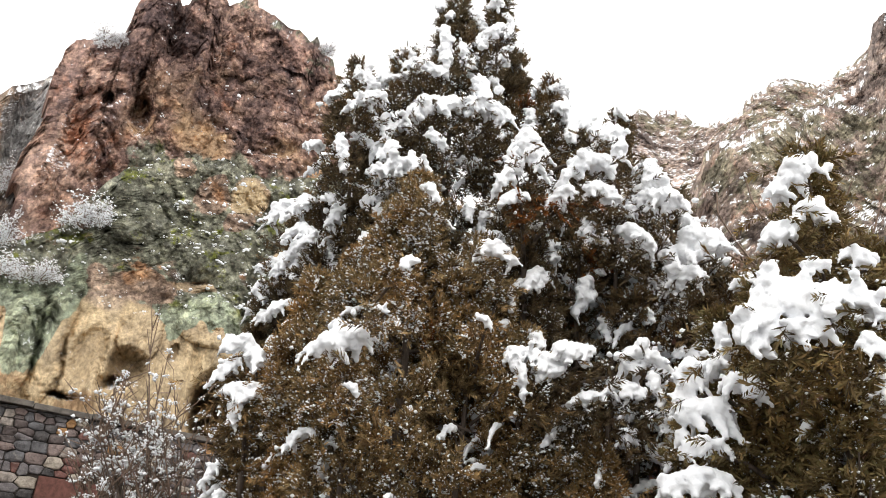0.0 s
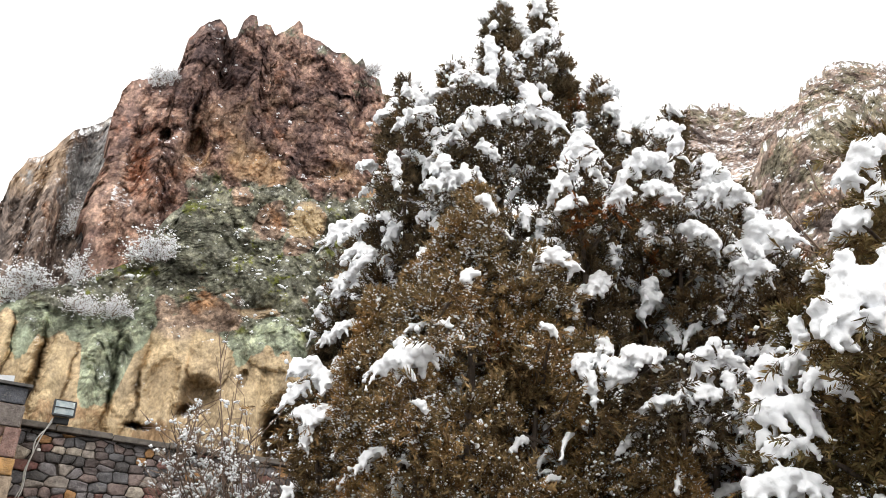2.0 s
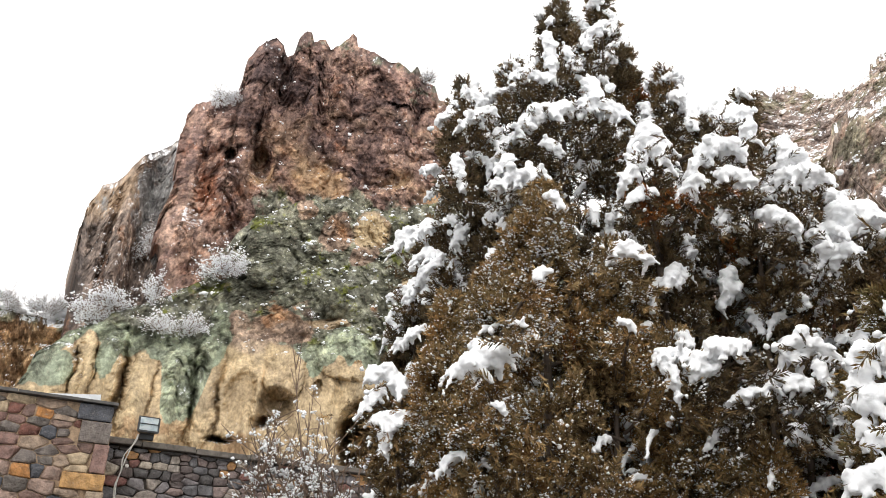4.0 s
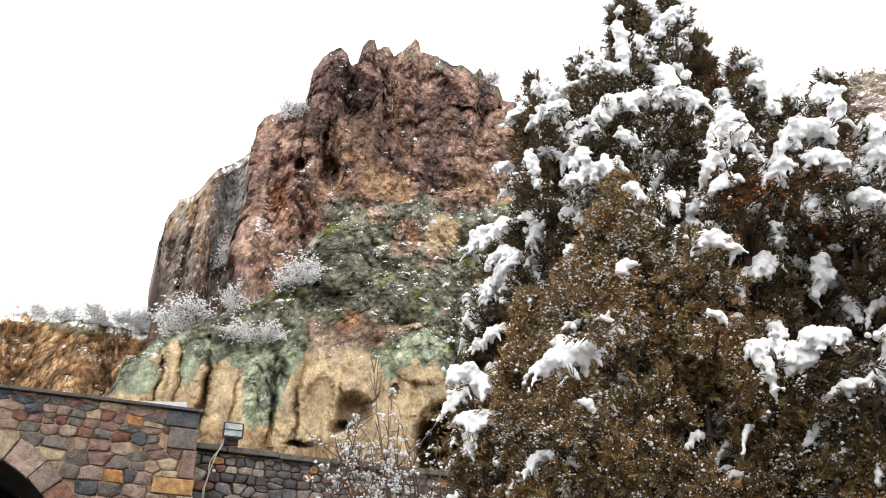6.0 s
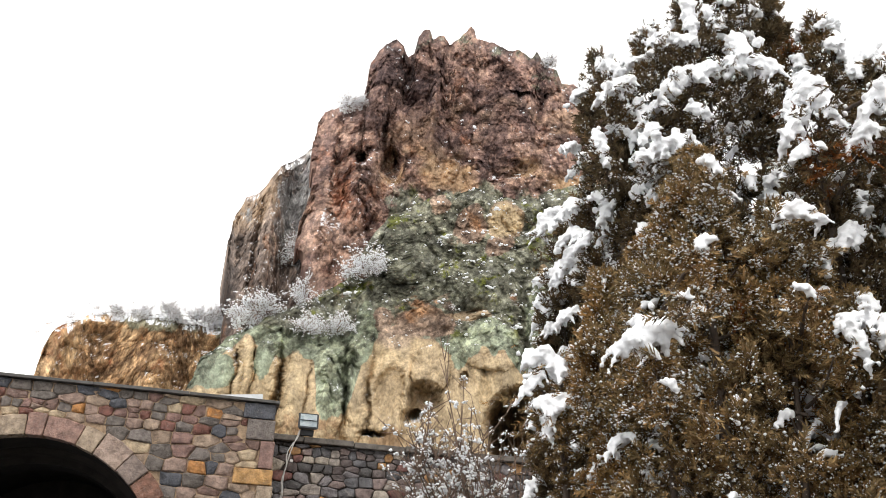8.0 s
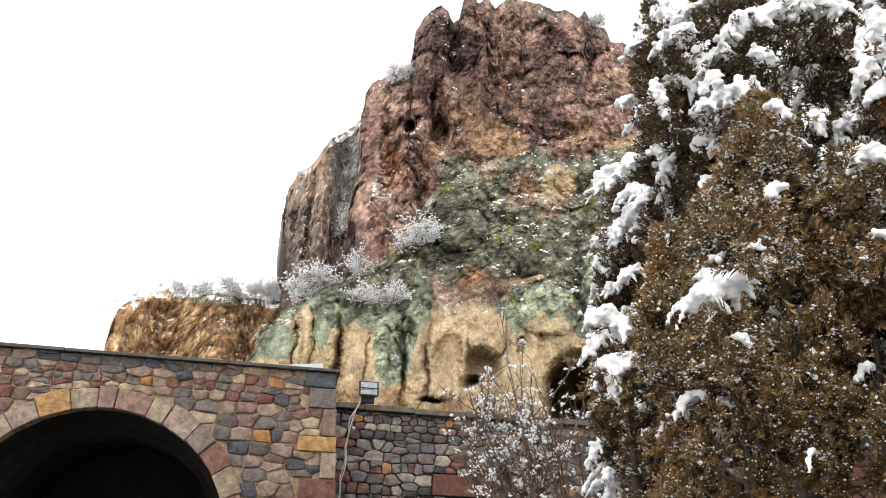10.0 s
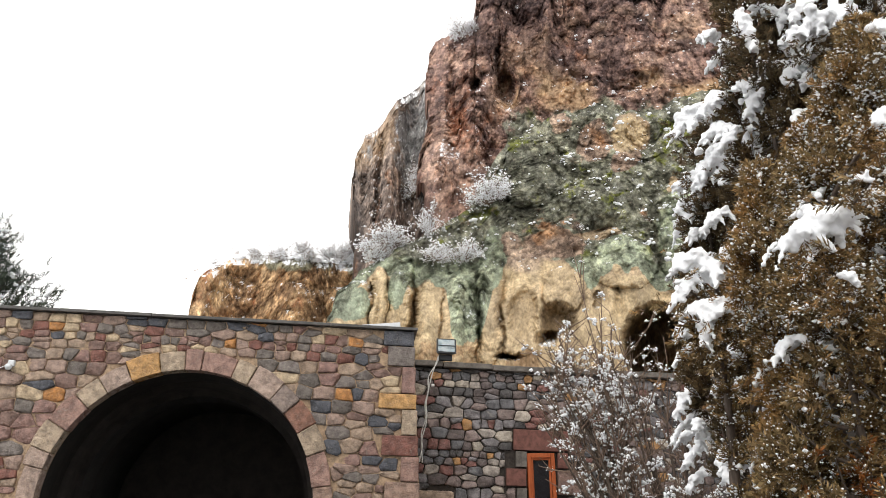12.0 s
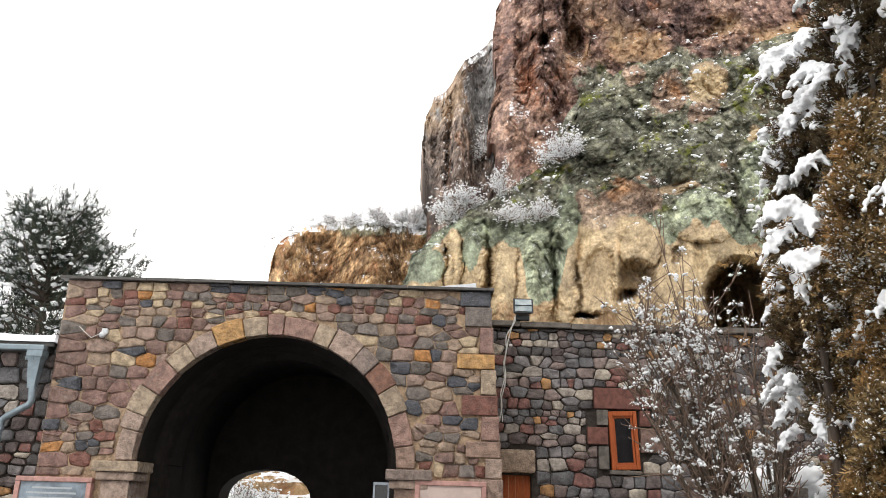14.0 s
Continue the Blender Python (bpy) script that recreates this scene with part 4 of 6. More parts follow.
    dx, dw, dz = -3.43, 0.92, 1.55
    door = [(dx - dw, -0.2)] + [(dx - dw * math.cos(t), dz + 0.56 * math.sin(t)) for t in np.linspace(0, math.pi, 15)] + [(dx + dw, -0.2)]
    outer = [(-5.4, -0.2)] + [(dx - 4 * math.cos(t), max(0, 5.0 * math.sin(t))) for t in np.linspace(0.1, math.pi - 0.1, 15)] + [(0.4, -0.2)]
    for y in (yb, yb + 0.8):
        for k in range(len(door) - 1):
            bm.faces.new([bm.verts.new((p[0], y, p[1])) for p in (door[k], door[k + 1], outer[k + 1], outer[k])])
    for k in range(len(door) - 1):
        bm.faces.new([bm.verts.new(p) for p in ((door[k][0], yb, door[k][1]), (door[k + 1][0], yb, door[k + 1][1]), (door[k + 1][0], yb + 0.8, door[k + 1][1]), (door[k][0], yb + 0.8, door[k][1]))])
    bmesh.ops.remove_doubles(bm, verts=bm.verts, dist=0.001)
    part("rear_wall", bm, vault_mat, gate, "inner wall with a small arched exit, shade put into its colour")
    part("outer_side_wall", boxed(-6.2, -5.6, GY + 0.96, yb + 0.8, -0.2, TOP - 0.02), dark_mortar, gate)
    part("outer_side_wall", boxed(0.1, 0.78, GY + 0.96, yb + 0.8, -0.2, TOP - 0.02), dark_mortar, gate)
    # roof, its metal edge, the raised white sheet
    part("roof", boxed(-6.25, 0.86, GY + 0.12, yb + 0.9, TOP + 0.005, TOP + 0.06), slab_mat, gate)
    bm = bmesh.new()
    for k in range(5):
        xa, xb = -6.3 + k * 1.434, -6.3 + (k + 1) * 1.434 - 0.006
        box(bm, xa, xb, GY - 0.09, GY + 0.14, TOP + 0.004, TOP + 0.05 + 0.004 * (k % 2), 0.006)
    part("roof_edge", bm, flash_mat, gate, "dark weathered metal flashing along the roof")
    bm = bmesh.new()
    v = [bm.verts.new(p) for p in ((-0.95, 14.2, TOP + 0.07), (0.66, 14.2, TOP + 0.07), (0.62, 14.2, TOP + 0.47), (-0.95, 14.2, TOP + 0.28), (-0.95, 16.5, TOP + 0.07), (0.7, 16.5, TOP + 0.07), (0.66, 16.5, TOP + 0.47), (-0.95, 16.5, TOP + 0.28))]
    for q in ((0, 1, 2, 3), (4, 7, 6, 5), (0, 4, 5, 1), (1, 5, 6, 2), (2, 6, 7, 3), (3, 7, 4, 0)):
        bm.faces.new([v[i] for i in q])
    part("roof_sheet", bm, white_metal, gate, "pale sheet-metal roof ridge")
    # arch stones
    n = 17
    cuts = [math.pi * (k + (0 if k in (0, n) else rng.uniform(-0.2, 0.2))) / n for k in range(n + 1)]
    for k in range(n):
        t0, t1 = cuts[k] + 0.0025, cuts[k + 1] - 0.0025
        r0, r1 = GR - 0.02 + rng.uniform(-0.01, 0.015), GR + RING + rng.uniform(-0.06, 0.03) + 0.05 * math.sin((t0 + t1) / 2)
        yf = GY - 0.04 + rng.uniform(-0.02, 0.02)
        bm = bmesh.new()
        cs = []
        for y in (yf, GY + 0.2):
            for t, rr in ((t0, r0), ((t0 + t1) / 2, r0), (t1, r0), (t1, r1), ((t0 + t1) / 2, r1 + 0.01), (t0, r1)):
                cs.append(bm.verts.new((GX - rr * math.cos(t), y, GZ + rr * math.sin(t))))
        bm.faces.new(cs[:6])
        bm.faces.new(cs[6:][::-1])
        for i in range(6):
            j = (i + 1) % 6
            bm.faces.new((cs[i], cs[6 + i], cs[6 + j], cs[j]))
        bmesh.ops.bevel(bm, geom=bm.edges[:], offset=0.014, segments=1, affect="EDGES")
        part("arch_stone", bm, arch_stone, gate)
    # near-black lining that stands in for the shade under the arch
    bm = bmesh.new()
    arc = np.linspace(0, np.pi, 41)
    for t0, t1 in zip(arc[:-1], arc[1:]):
        q = [(GX - (GR - 0.012) * math.cos(t), GZ + (GR - 0.012) * math.sin(t)) for t in (t0, t1)]
        bm.faces.new([bm.verts.new((q[i][0], y, q[i][1])) for i, y in ((0, GY + 0.21), (1, GY + 0.21), (1, GY + 0.95), (0, GY + 0.95))])
    bmesh.ops.remove_doubles(bm, verts=bm.verts, dist=0.001)
    part("shade_soffit", bm, vault_mat, gate, "", False)
    # imposts
    for side in (-1, 1):
        x = GX + side * (GR + 0.2)
        s = part("impost", boxed(x - 0.36, x + 0.36, GY - 0.12, GY + 0.6, GZ - 0.17, GZ - 0.01, 0.02), arch_stone, gate, "moulded impost stone with orange lichen")
        part("moulding", boxed(x - 0.30, x + 0.30, GY - 0.07, GY + 0.6, GZ - 0.30, GZ - 0.172, 0.03), arch_stone, s)
        part("jamb", boxed(x - 0.22, x + 0.22, GY - 0.02, GY + 0.9, -0.1, GZ - 0.302, 0.015), arch_stone, gate)
    # quoins down the right-hand corner
    quoins, z, k = [], TOP, 0
    while z > 0.3:
        h = rng.uniform(0.24, 0.34) if k % 2 else rng.uniform(0.30, 0.46)
        w = rng.uniform(0.42, 0.62) if k % 2 else rng.uniform(0.22, 0.34)
        if k == 0:
            h, w = 0.26, 0.5
        quoins.append((gate_edge(z - h / 2) - w / 2, z - h / 2, w, h))
        z, k = z - h, k + 1
    for x, zc, w, h in quoins:
        part("quoin", boxed(x - w / 2, x + w / 2, GY - 0.03, GY + 0.45, zc - h / 2 + 0.008, zc + h / 2 - 0.008, 0.018), gate_stone if rng.random() < 0.5 else arch_stone, gate)

    gaps = [(GX - GR - 0.58, GX + GR + 0.58, 0.0, GZ - 0.005), (-6.5, -5.24, 0.0, 1.81), (-0.36, 0.82, 0.0, 1.93)]
    gaps += [(x - w / 2, 2.0, zc - h / 2, zc + h / 2) for x, zc, w, h in quoins]
    gaps[0] = (GX - GR - 0.58, GX + GR + 0.58, GZ - 0.33, GZ - 0.005)
    gaps += [(GX - GR - 0.44, GX + GR + 0.44, -0.1, GZ - 0.3)]
    stones = rubble(-6.2, 1.06, 0.9, TOP, 0.17, 11, (GX, GZ, GR + RING + 0.012), gaps, 1.75, gate_edge)
    lay(gate, stones, lambda x, y, z: Matrix.Translation((x, GY + 0.03 + y, z)), gate_stone, gate_rest, lambda x, z: z > 1.75 and x > -6.3, 0.013, 0.1, 3, 340, 0.1)
    return gate


build_gatehouse()


def build_plaque(x0, x1, z1, inner, label, bars):
    pl = thing("plaque", label, "plaque", at=(0, 0, 0))
    y = GY - 0.05
    w = 0.075
    z0 = z1 - 0.85
    for nm, b in (("frame_rail", (x0, x1, z1 - w, z1)), ("frame_rail", (x0, x1, z0, z0 + w)), ("frame_stile", (x0, x0 + w, z0 + w, z1 - w)), ("frame_stile", (x1 - w, x1, z0 + w, z1 - w))):
        part(nm, boxed(b[0], b[1], y - 0.03, GY + 0.08, b[2] + 0.001, b[3] - 0.001, 0.012), pink_stone, pl)
    part("panel", boxed(x0 + w + 0.002, x1 - w - 0.002, y, GY + 0.07, z0 + w + 0.002, z1 - w - 0.002), inner, pl)
    for k in range(bars):
        half = (0.32, 0.4, 0.36, 0.25)[k % 4]
        zc = z1 - w - 0.09 - 0.075 * k
        part("text_bar", boxed((x0 + x1) / 2 - half, (x0 + x1) / 2 + half * 0.9, y - 0.004, y + 0.01, zc - 0.014, zc + 0.014), letter_mat, pl, "worn unreadable line of lettering")


build_plaque(-6.44, -5.27, 1.79, plaque_mat, "grey marble plaque in a pink stone frame on the gate wall", 6)
build_plaque(-0.32, 0.78, 1.90, cream_mat, "cream board in a pink stone frame on the gate wall", 0)


# ---- the lower wing beside the gate ----
def build_wing():
    wing = thing("side_wing", "low dark rubble building wing with a snowy roof", "building")
    part("wall_core", boxed(-14.0, -6.22, 13.17, 13.8, -0.2, 3.72), dark_mortar, wing)
    part("roof", boxed(-14.0, -6.22, 12.95, 18.0, 3.80, 3.86), flash_mat, wing)
    part("fascia", boxed(-14.0, -6.3, 12.94, 13.16, 3.72, 3.80), flash_mat, wing, "dark eaves board")
    bm = bmesh.new()
    xs = np.linspace(-14, -6.2, 50)
    for a, b in zip(xs[:-1], xs[1:]):
        za, zb = (3.99 + 0.02 * math.sin(a * 3.1) for a in (a, b))
        for q in (((a, 12.9, 3.865), (b, 12.9, 3.865), (b, 12.92, zb), (a, 12.92, za)), ((a, 12.92, za), (b, 12.92, zb), (b, 18, zb + 0.5), (a, 18, za + 0.5))):
            bm.faces.new([bm.verts.new(p) for p in q])
    bm.faces.new([bm.verts.new(p) for p in ((-6.2, 12.9, 3.865), (-6.2, 18, 3.865), (-6.2, 18, 4.5), (-6.2, 12.92, 3.99))])
    bmesh.ops.remove_doubles(bm, verts=bm.verts, dist=0.002)
    part("roof_snow", bm, snow_mat, wing, "even layer of fresh snow on the roof", False)
    part("gutter", boxed(-14.0, -6.3, 12.80, 12.935, 3.71, 3.80, 0.02), sheet_mat, wing, "grey metal gutter")
    stones = rubble(-9.5, -6.22, 0.9, 3.72, 0.24, 21, None, (), 1.4)
    lay(wing, stones, lambda x, y, z: Matrix.Translation((x, 13.145 + y, z)), side_stone, side_rest, lambda x, z: z > 1.5 and x > -8.2, 0.03, 0.1, 8, 140, 0.2)
    pipe = thing("downpipe", "grey galvanised downpipe with a toothed hopper head", "downpipe")
    bm = bmesh.new()
    hz = ((3.76, 0.125), (3.62, 0.125), (3.58, 0.10), (3.12, 0.055))
    rings = []
    for z, h in hz:
        rings.append([bm.verts.new((-6.44 + sx * h, 12.92 + sy * h * 0.9, z)) for sx, sy in ((-1, -1), (1, -1), (1, 1), (-1, 1))])
    for a, b in zip(rings[:-1], rings[1:]):
        for i in range(4):
            bm.faces.new((a[i], a[(i + 1) % 4], b[(i + 1) % 4], b[i]))
    bm.faces.new(rings[0])
    bm.faces.new(rings[-1])
    part("hopper", bm, sheet_mat, pipe)
    for k in range(7):
        part("tooth", boxed(-6.56 + k * 0.036, -6.54 + k * 0.036, 12.788, 12.802, 3.55, 3.60), sheet_mat, pipe)
    v, f = tubes([([(-6.43, 12.92, 3.14), (-6.42, 12.92, 3.0), (-6.41, 12.92, 2.92), (-6.44, 12.92, 2.86), (-6.74, 12.92, 2.68), (-6.81, 12.92, 2.62), (-6.83, 12.92, 2.52), (-6.84, 12.92, 1.2), (-6.84, 12.92, 0.02)], [0.055] * 9)], 12)
    part("pipe", mesh_np("pipe", v, f, sheet_mat), None, pipe)
    for z in (2.48, 2.2, 1.4):
        part("collar", boxed(-6.90, -6.77, 12.86, 12.98, z - 0.02, z + 0.02, 0.008), sheet_mat, pipe)


build_wing()


# ---- the yard wall with the narrow window ----
def build_yard_wall():
    wall = thing("wall_north", "old dark rubble yard wall of mixed stones", "wall", kind="structure")
    y = 14.5
    bm = bmesh.new()
    for b in ((0.85, 1.13, -0.2, 4.70), (1.13, 1.66, 2.08, 4.70), (1.66, 3.02, -0.2, 4.70), (3.02, 3.54, -0.2, 2.2), (3.02, 3.54, 3.22, 4.70), (3.54, 12.0, -0.2, 4.70)):
        box(bm, b[0], b[1], y + 0.06, y + 0.75, b[2], b[3])
    part("wall_core", bm, dark_mortar, wall)
    for x0, x1, z0, z1, mat, nm in ((2.76, 3.60, 3.24, 3.62, red_stone, "lintel"), (3.61, 3.78, 3.26, 3.62, red_stone, "stone"), (2.63, 3.00, 2.62, 2.93, red_stone, "stone"), (2.80, 3.01, 2.95, 3.23, slab_mat, "stone"), (2.82, 3.01, 2.2, 2.6, slab_mat, "stone"), (3.56, 3.76, 2.95, 3.23, red_stone, "stone"), (3.56, 3.98, 2.5, 2.93, gate_stone, "stone"), (3.0, 3.56, 2.12, 2.2, slab_mat, "sill")):
        part(nm, boxed(x0 + 0.006, x1 - 0.006, y - 0.03, y + 0.4, z0 + 0.006, z1 - 0.006, 0.014), mat, wall, "dark red tuff lintel" if nm == "lintel" else "")
    part("door_lintel", boxed(1.02, 1.72, y - 0.05, y + 0.4, 2.1, 2.5, 0.06), gate_stone, wall, "rounded lintel stone with orange lichen")

    gaps = [(2.76, 3.79, 3.23, 3.63), (2.62, 3.79, 2.61, 3.235), (2.81, 3.6, 2.11, 2.61), (3.55, 4.0, 2.49, 2.94), (1.0, 1.74, 0.0, 2.51)]
    stones = rubble(0.88, 9.5, 0.9, 4.65, 0.165, 31, None, gaps, 1.4)
    lay(wall, stones, lambda x, yy, z: Matrix.Translation((x, y + 0.04 + yy, z)), side_stone, side_rest, lambda x, z: 1.9 < z and x < 4.0, 0.015, 0.12, 9, 330, 0.14)
    x = 0.86
    while x < 11.5:
        w = rng.uniform(0.5, 1.1)
        dz = rng.uniform(-0.015, 0.02)
        part("coping", boxed(x, x + w - 0.012, y - 0.09, y + 0.8, 4.66 + dz, 4.76 + dz, 0.015), slab_mat, wall)
        x += w
    win = thing("window_1", "narrow window with an orange wooden frame", "window", kind="structure")
    for nm, b in (("frame_stile", (3.03, 3.10, 2.21, 3.21)), ("frame_stile", (3.46, 3.53, 2.21, 3.21)), ("frame_rail", (3.102, 3.458, 3.13, 3.21)), ("frame_rail", (3.102, 3.458, 2.21, 2.29))):
        part(nm, boxed(b[0], b[1], y - 0.02, y + 0.08, b[2], b[3], 0.01), orange_wood, win)
    for nm, b in (("sash_stile", (3.103, 3.14, 2.292, 3.128)), ("sash_stile", (3.42, 3.457, 2.292, 3.128)), ("sash_rail", (3.142, 3.418, 3.09, 3.128)), ("sash_rail", (3.142, 3.418, 2.292, 2.33))):
        part(nm, boxed(b[0], b[1], y + 0.01, y + 0.06, b[2], b[3], 0.006), orange_wood, win)
    part("pane", boxed(3.141, 3.419, y + 0.03, y + 0.036, 2.331, 3.089), dark_glass, win, "dark glass pane")
    part("recess", boxed(3.03, 3.53, y + 0.3, y + 0.32, 2.21, 3.21), dark_mortar, win)
    centre = Matrix.Translation((3.28, y, 2.7))
    win.matrix_world = centre @ Matrix.Rotation(radians(-2.6), 4, "Y") @ centre.inverted()
    door = thing("door_1", "low orange-brown wooden door in the yard wall", "door", kind="structure")
    for k in range(4):
        part("board", boxed(1.14 + 0.128 * k, 1.262 + 0.128 * k, y + 0.16, y + 0.2, 0.0, 2.07, 0.004), orange_wood, door)


build_yard_wall()


def build_floodlight():
    fl = thing("floodlight", "black box floodlight standing on the yard wall", "floodlight", at=(1.49, 14.42, 4.78))
    bm = bmesh.new()
    v = [bm.verts.new(p) for p in ((-0.185, -0.17, 0.10), (0.185, -0.17, 0.10), (0.185, -0.07, 0.40), (-0.185, -0.07, 0.40), (-0.13, 0.14, 0.14), (0.13, 0.14, 0.14), (0.13, 0.12, 0.36), (-0.13, 0.12, 0.36))]
    for q in ((0, 1, 2, 3), (4, 7, 6, 5), (0, 4, 5, 1), (1, 5, 6, 2), (2, 6, 7, 3), (3, 7, 4, 0)):
        bm.faces.new([v[i] for i in q])
    bmesh.ops.recalc_face_normals(bm, faces=bm.faces)
    bmesh.ops.bevel(bm, geom=bm.edges[:], offset=0.012, segments=2, affect="EDGES")
    part("housing", bm, black_metal, fl)
    bm = bmesh.new()
    v = [bm.verts.new(p) for p in ((-0.15, -0.166, 0.135), (0.15, -0.166, 0.135), (0.15, -0.088, 0.372), (-0.15, -0.088, 0.372))]
    f = bm.faces.new(v)
    bmesh.ops.solidify(bm, geom=[f], thickness=0.012)
    part("glass", bm, lamp_glass, fl, "floodlight glass with the sky's pale reflection put into its colour")
    part("divider", boxed(-0.15, 0.15, -0.147, -0.115, 0.248, 0.258), black_metal, fl)
    part("stirrup", boxed(-0.12, 0.12, -0.06, 0.05, 0.0, 0.10, 0.01), black_metal, fl)
    cable = thing("cable", "loose white twin cable hanging down the wall", "cable")
    for s in (0, 1):
        z = np.linspace(4.85, 2.95, 26)
        x = 1.36 - 0.17 * smooth(4.85, 4.3, z) - 0.08 * smooth(4.2, 3.0, z) + 0.02 * np.sin(z * (9 + 3 * s) + s) - 0.02 * s
        y = 14.36 + 0.03 * np.sin(z * 5 + s)
        v, f = tubes([(np.stack([x, y, z], -1), np.full(26, 0.011))], 6)
        part("strand", mesh_np("strand", v, f, cable_mat), None, cable)
    part("knot", boxed(1.24, 1.30, 14.33, 14.39, 4.28, 4.33, 0.015), cable_mat, cable)


build_floodlight()


def build_wall_lamp():
    lamp = thing("wall_lamp", "small white lamp bracket on the gate wall", "lamp", at=(-5.44, GY - 0.03, 4.02))
    part("base", boxed(-0.05, 0.05, -0.03, 0.03, 0.0, 0.1, 0.015), white_metal, lamp)
    v, f = blobs([(0.0, -0.09, -0.02)], [0.055], ICO2, 1.0, 0.0)
    part("bulb", mesh_np("bulb", v, f, white_metal), None, lamp)
    v, f = tubes([([(-0.05, -0.02, 0.02), (-0.2, -0.02, -0.06), (-0.32, -0.02, 0.03), (-0.42, -0.02, 0.12)], [0.008] * 4)], 6)
    part("cord", mesh_np("cord", v, f, cable_mat), None, lamp)


build_wall_lamp()


def build_notice():
    board = thing("notice_frame", "grey metal frame standing inside the arch", "frame", at=(-0.86, 13.5, 0))
    for nm, b in (("upright", (-0.14, -0.11, 0.0, 1.86)), ("upright", (0.09, 0.12, 0.0, 1.86)), ("rail", (-0.109, 0.089, 1.82, 1.86)), ("rail", (-0.109, 0.089, 0.9, 0.94))):
        part(nm, boxed(b[0], b[1], -0.015, 0.015, b[2], b[3], 0.004), iron_mat, board)
    part("pane", boxed(-0.108, 0.088, -0.004, 0.004, 0.942, 1.818), dark_glass, board)


build_notice()


# ---- the red tuff wall beyond the trees, with its stone roof edge ----
def build_east_wall():
    wall = thing("wall_east", "red-brown tuff wall with a dark overhanging stone coping", "wall", kind="structure")
    part("wall_core", boxed(6.86, 7.5, -3.0, 13.6, -0.2, 4.72), dark_mortar, wall)
    stones = rubble(-3.0, 9.0, 1.6, 4.70, 0.3, 41, None, (), 1.5)
    lay(wall, stones, lambda x, y, z: Matrix.Translation((6.83 + y, x, z)) @ Matrix.Rotation(radians(-90), 4, "Z"), red_stone, red_stone, lambda x, z: 1.0 < x < 6.5, 0.02, 0.12, 12, 200)
    y = -3.0
    while y < 13.5:
        w = rng.uniform(0.6, 1.0)
        part("coping", boxed(6.6, 7.7, y, y + w - 0.014, 4.76, 4.98 + rng.uniform(-0.02, 0.02), 0.02), slab_mat, wall)
        y += w


build_east_wall()


# ---- snowy ledge below the shrub ----
def build_bench():
    bench = thing("stone_bench", "low stone slab bench under thick snow", "bench", at=(0, 0, 0))
    part("slab", boxed(4.2, 5.5, 12.4, 13.3, 1.80, 1.94, 0.02), slab_mat, bench)
    part("base", boxed(4.35, 5.4, 12.55, 13.19, 0.0, 1.795, 0.02), slab_mat, bench)
    V, F = blobs([(0, 0, 0)], [1.0], ico(4), 1.0, 0.0)
    V = np.sign(V) * np.abs(V) ** 0.6 * (0.85, 0.5, 0.17) * (1 + 0.1 * fbm(V * 2.5, 3, 0.5, 5)[:, None])
    V[:, 2] += 0.14 * V[:, 0]
    V += (4.98, 12.85, 2.03)
    part("snow", mesh_np("snow", V, F, snow_mat), None, bench, "thick cushion of snow")
    V, F = blobs(np.stack([np.linspace(5.2, 7.0, 9), np.full(9, 13.5), 1.95 + 0.05 * np.sin(np.arange(9) * 2.0)], -1), np.full(9, 0.55), ICO2, 0.6, 0.06)
    tagged(new("snow_bank", mesh_np("snow_bank", V, F, snow_mat)), "bank of snow piled against the yard wall", "snow")
    part("earth_bank", boxed(4.0, 8.0, 13.2, 14.4, -0.2, 1.6, 0.2), dark_mortar, bench)


build_bench()

# ---- conifers ----
front_leaf = leaf_material("juniper_front", (0.05, 0.034, 0.018), (0.25, 0.17, 0.088), (0.14, 0.107, 0.053), 0.3)
dark_leaf = leaf_material("juniper_dark", (0.04, 0.029, 0.019), (0.11, 0.078, 0.045), (0.08, 0.066, 0.038), 0.12)
right_leaf = leaf_material("juniper_right", (0.07, 0.048, 0.022), (0.15, 0.105, 0.048), (0.115, 0.1, 0.045), 0.15)
pine_leaf = leaf_material("pine_needles", (0.022, 0.032, 0.026), (0.04, 0.055, 0.045), (0.05, 0.06, 0.05), 0.6)
rust_leaf = leaf_material("dead_sprays", (0.16, 0.055, 0.015), (0.22, 0.09, 0.025), (0.12, 0.045, 0.015))
bark_mat = wood_material("bark", (0.05, 0.036, 0.026), (0.12, 0.09, 0.07))
twig_mat = wood_material("twig_bark", (0.12, 0.078, 0.056), (0.27, 0.19, 0.14))


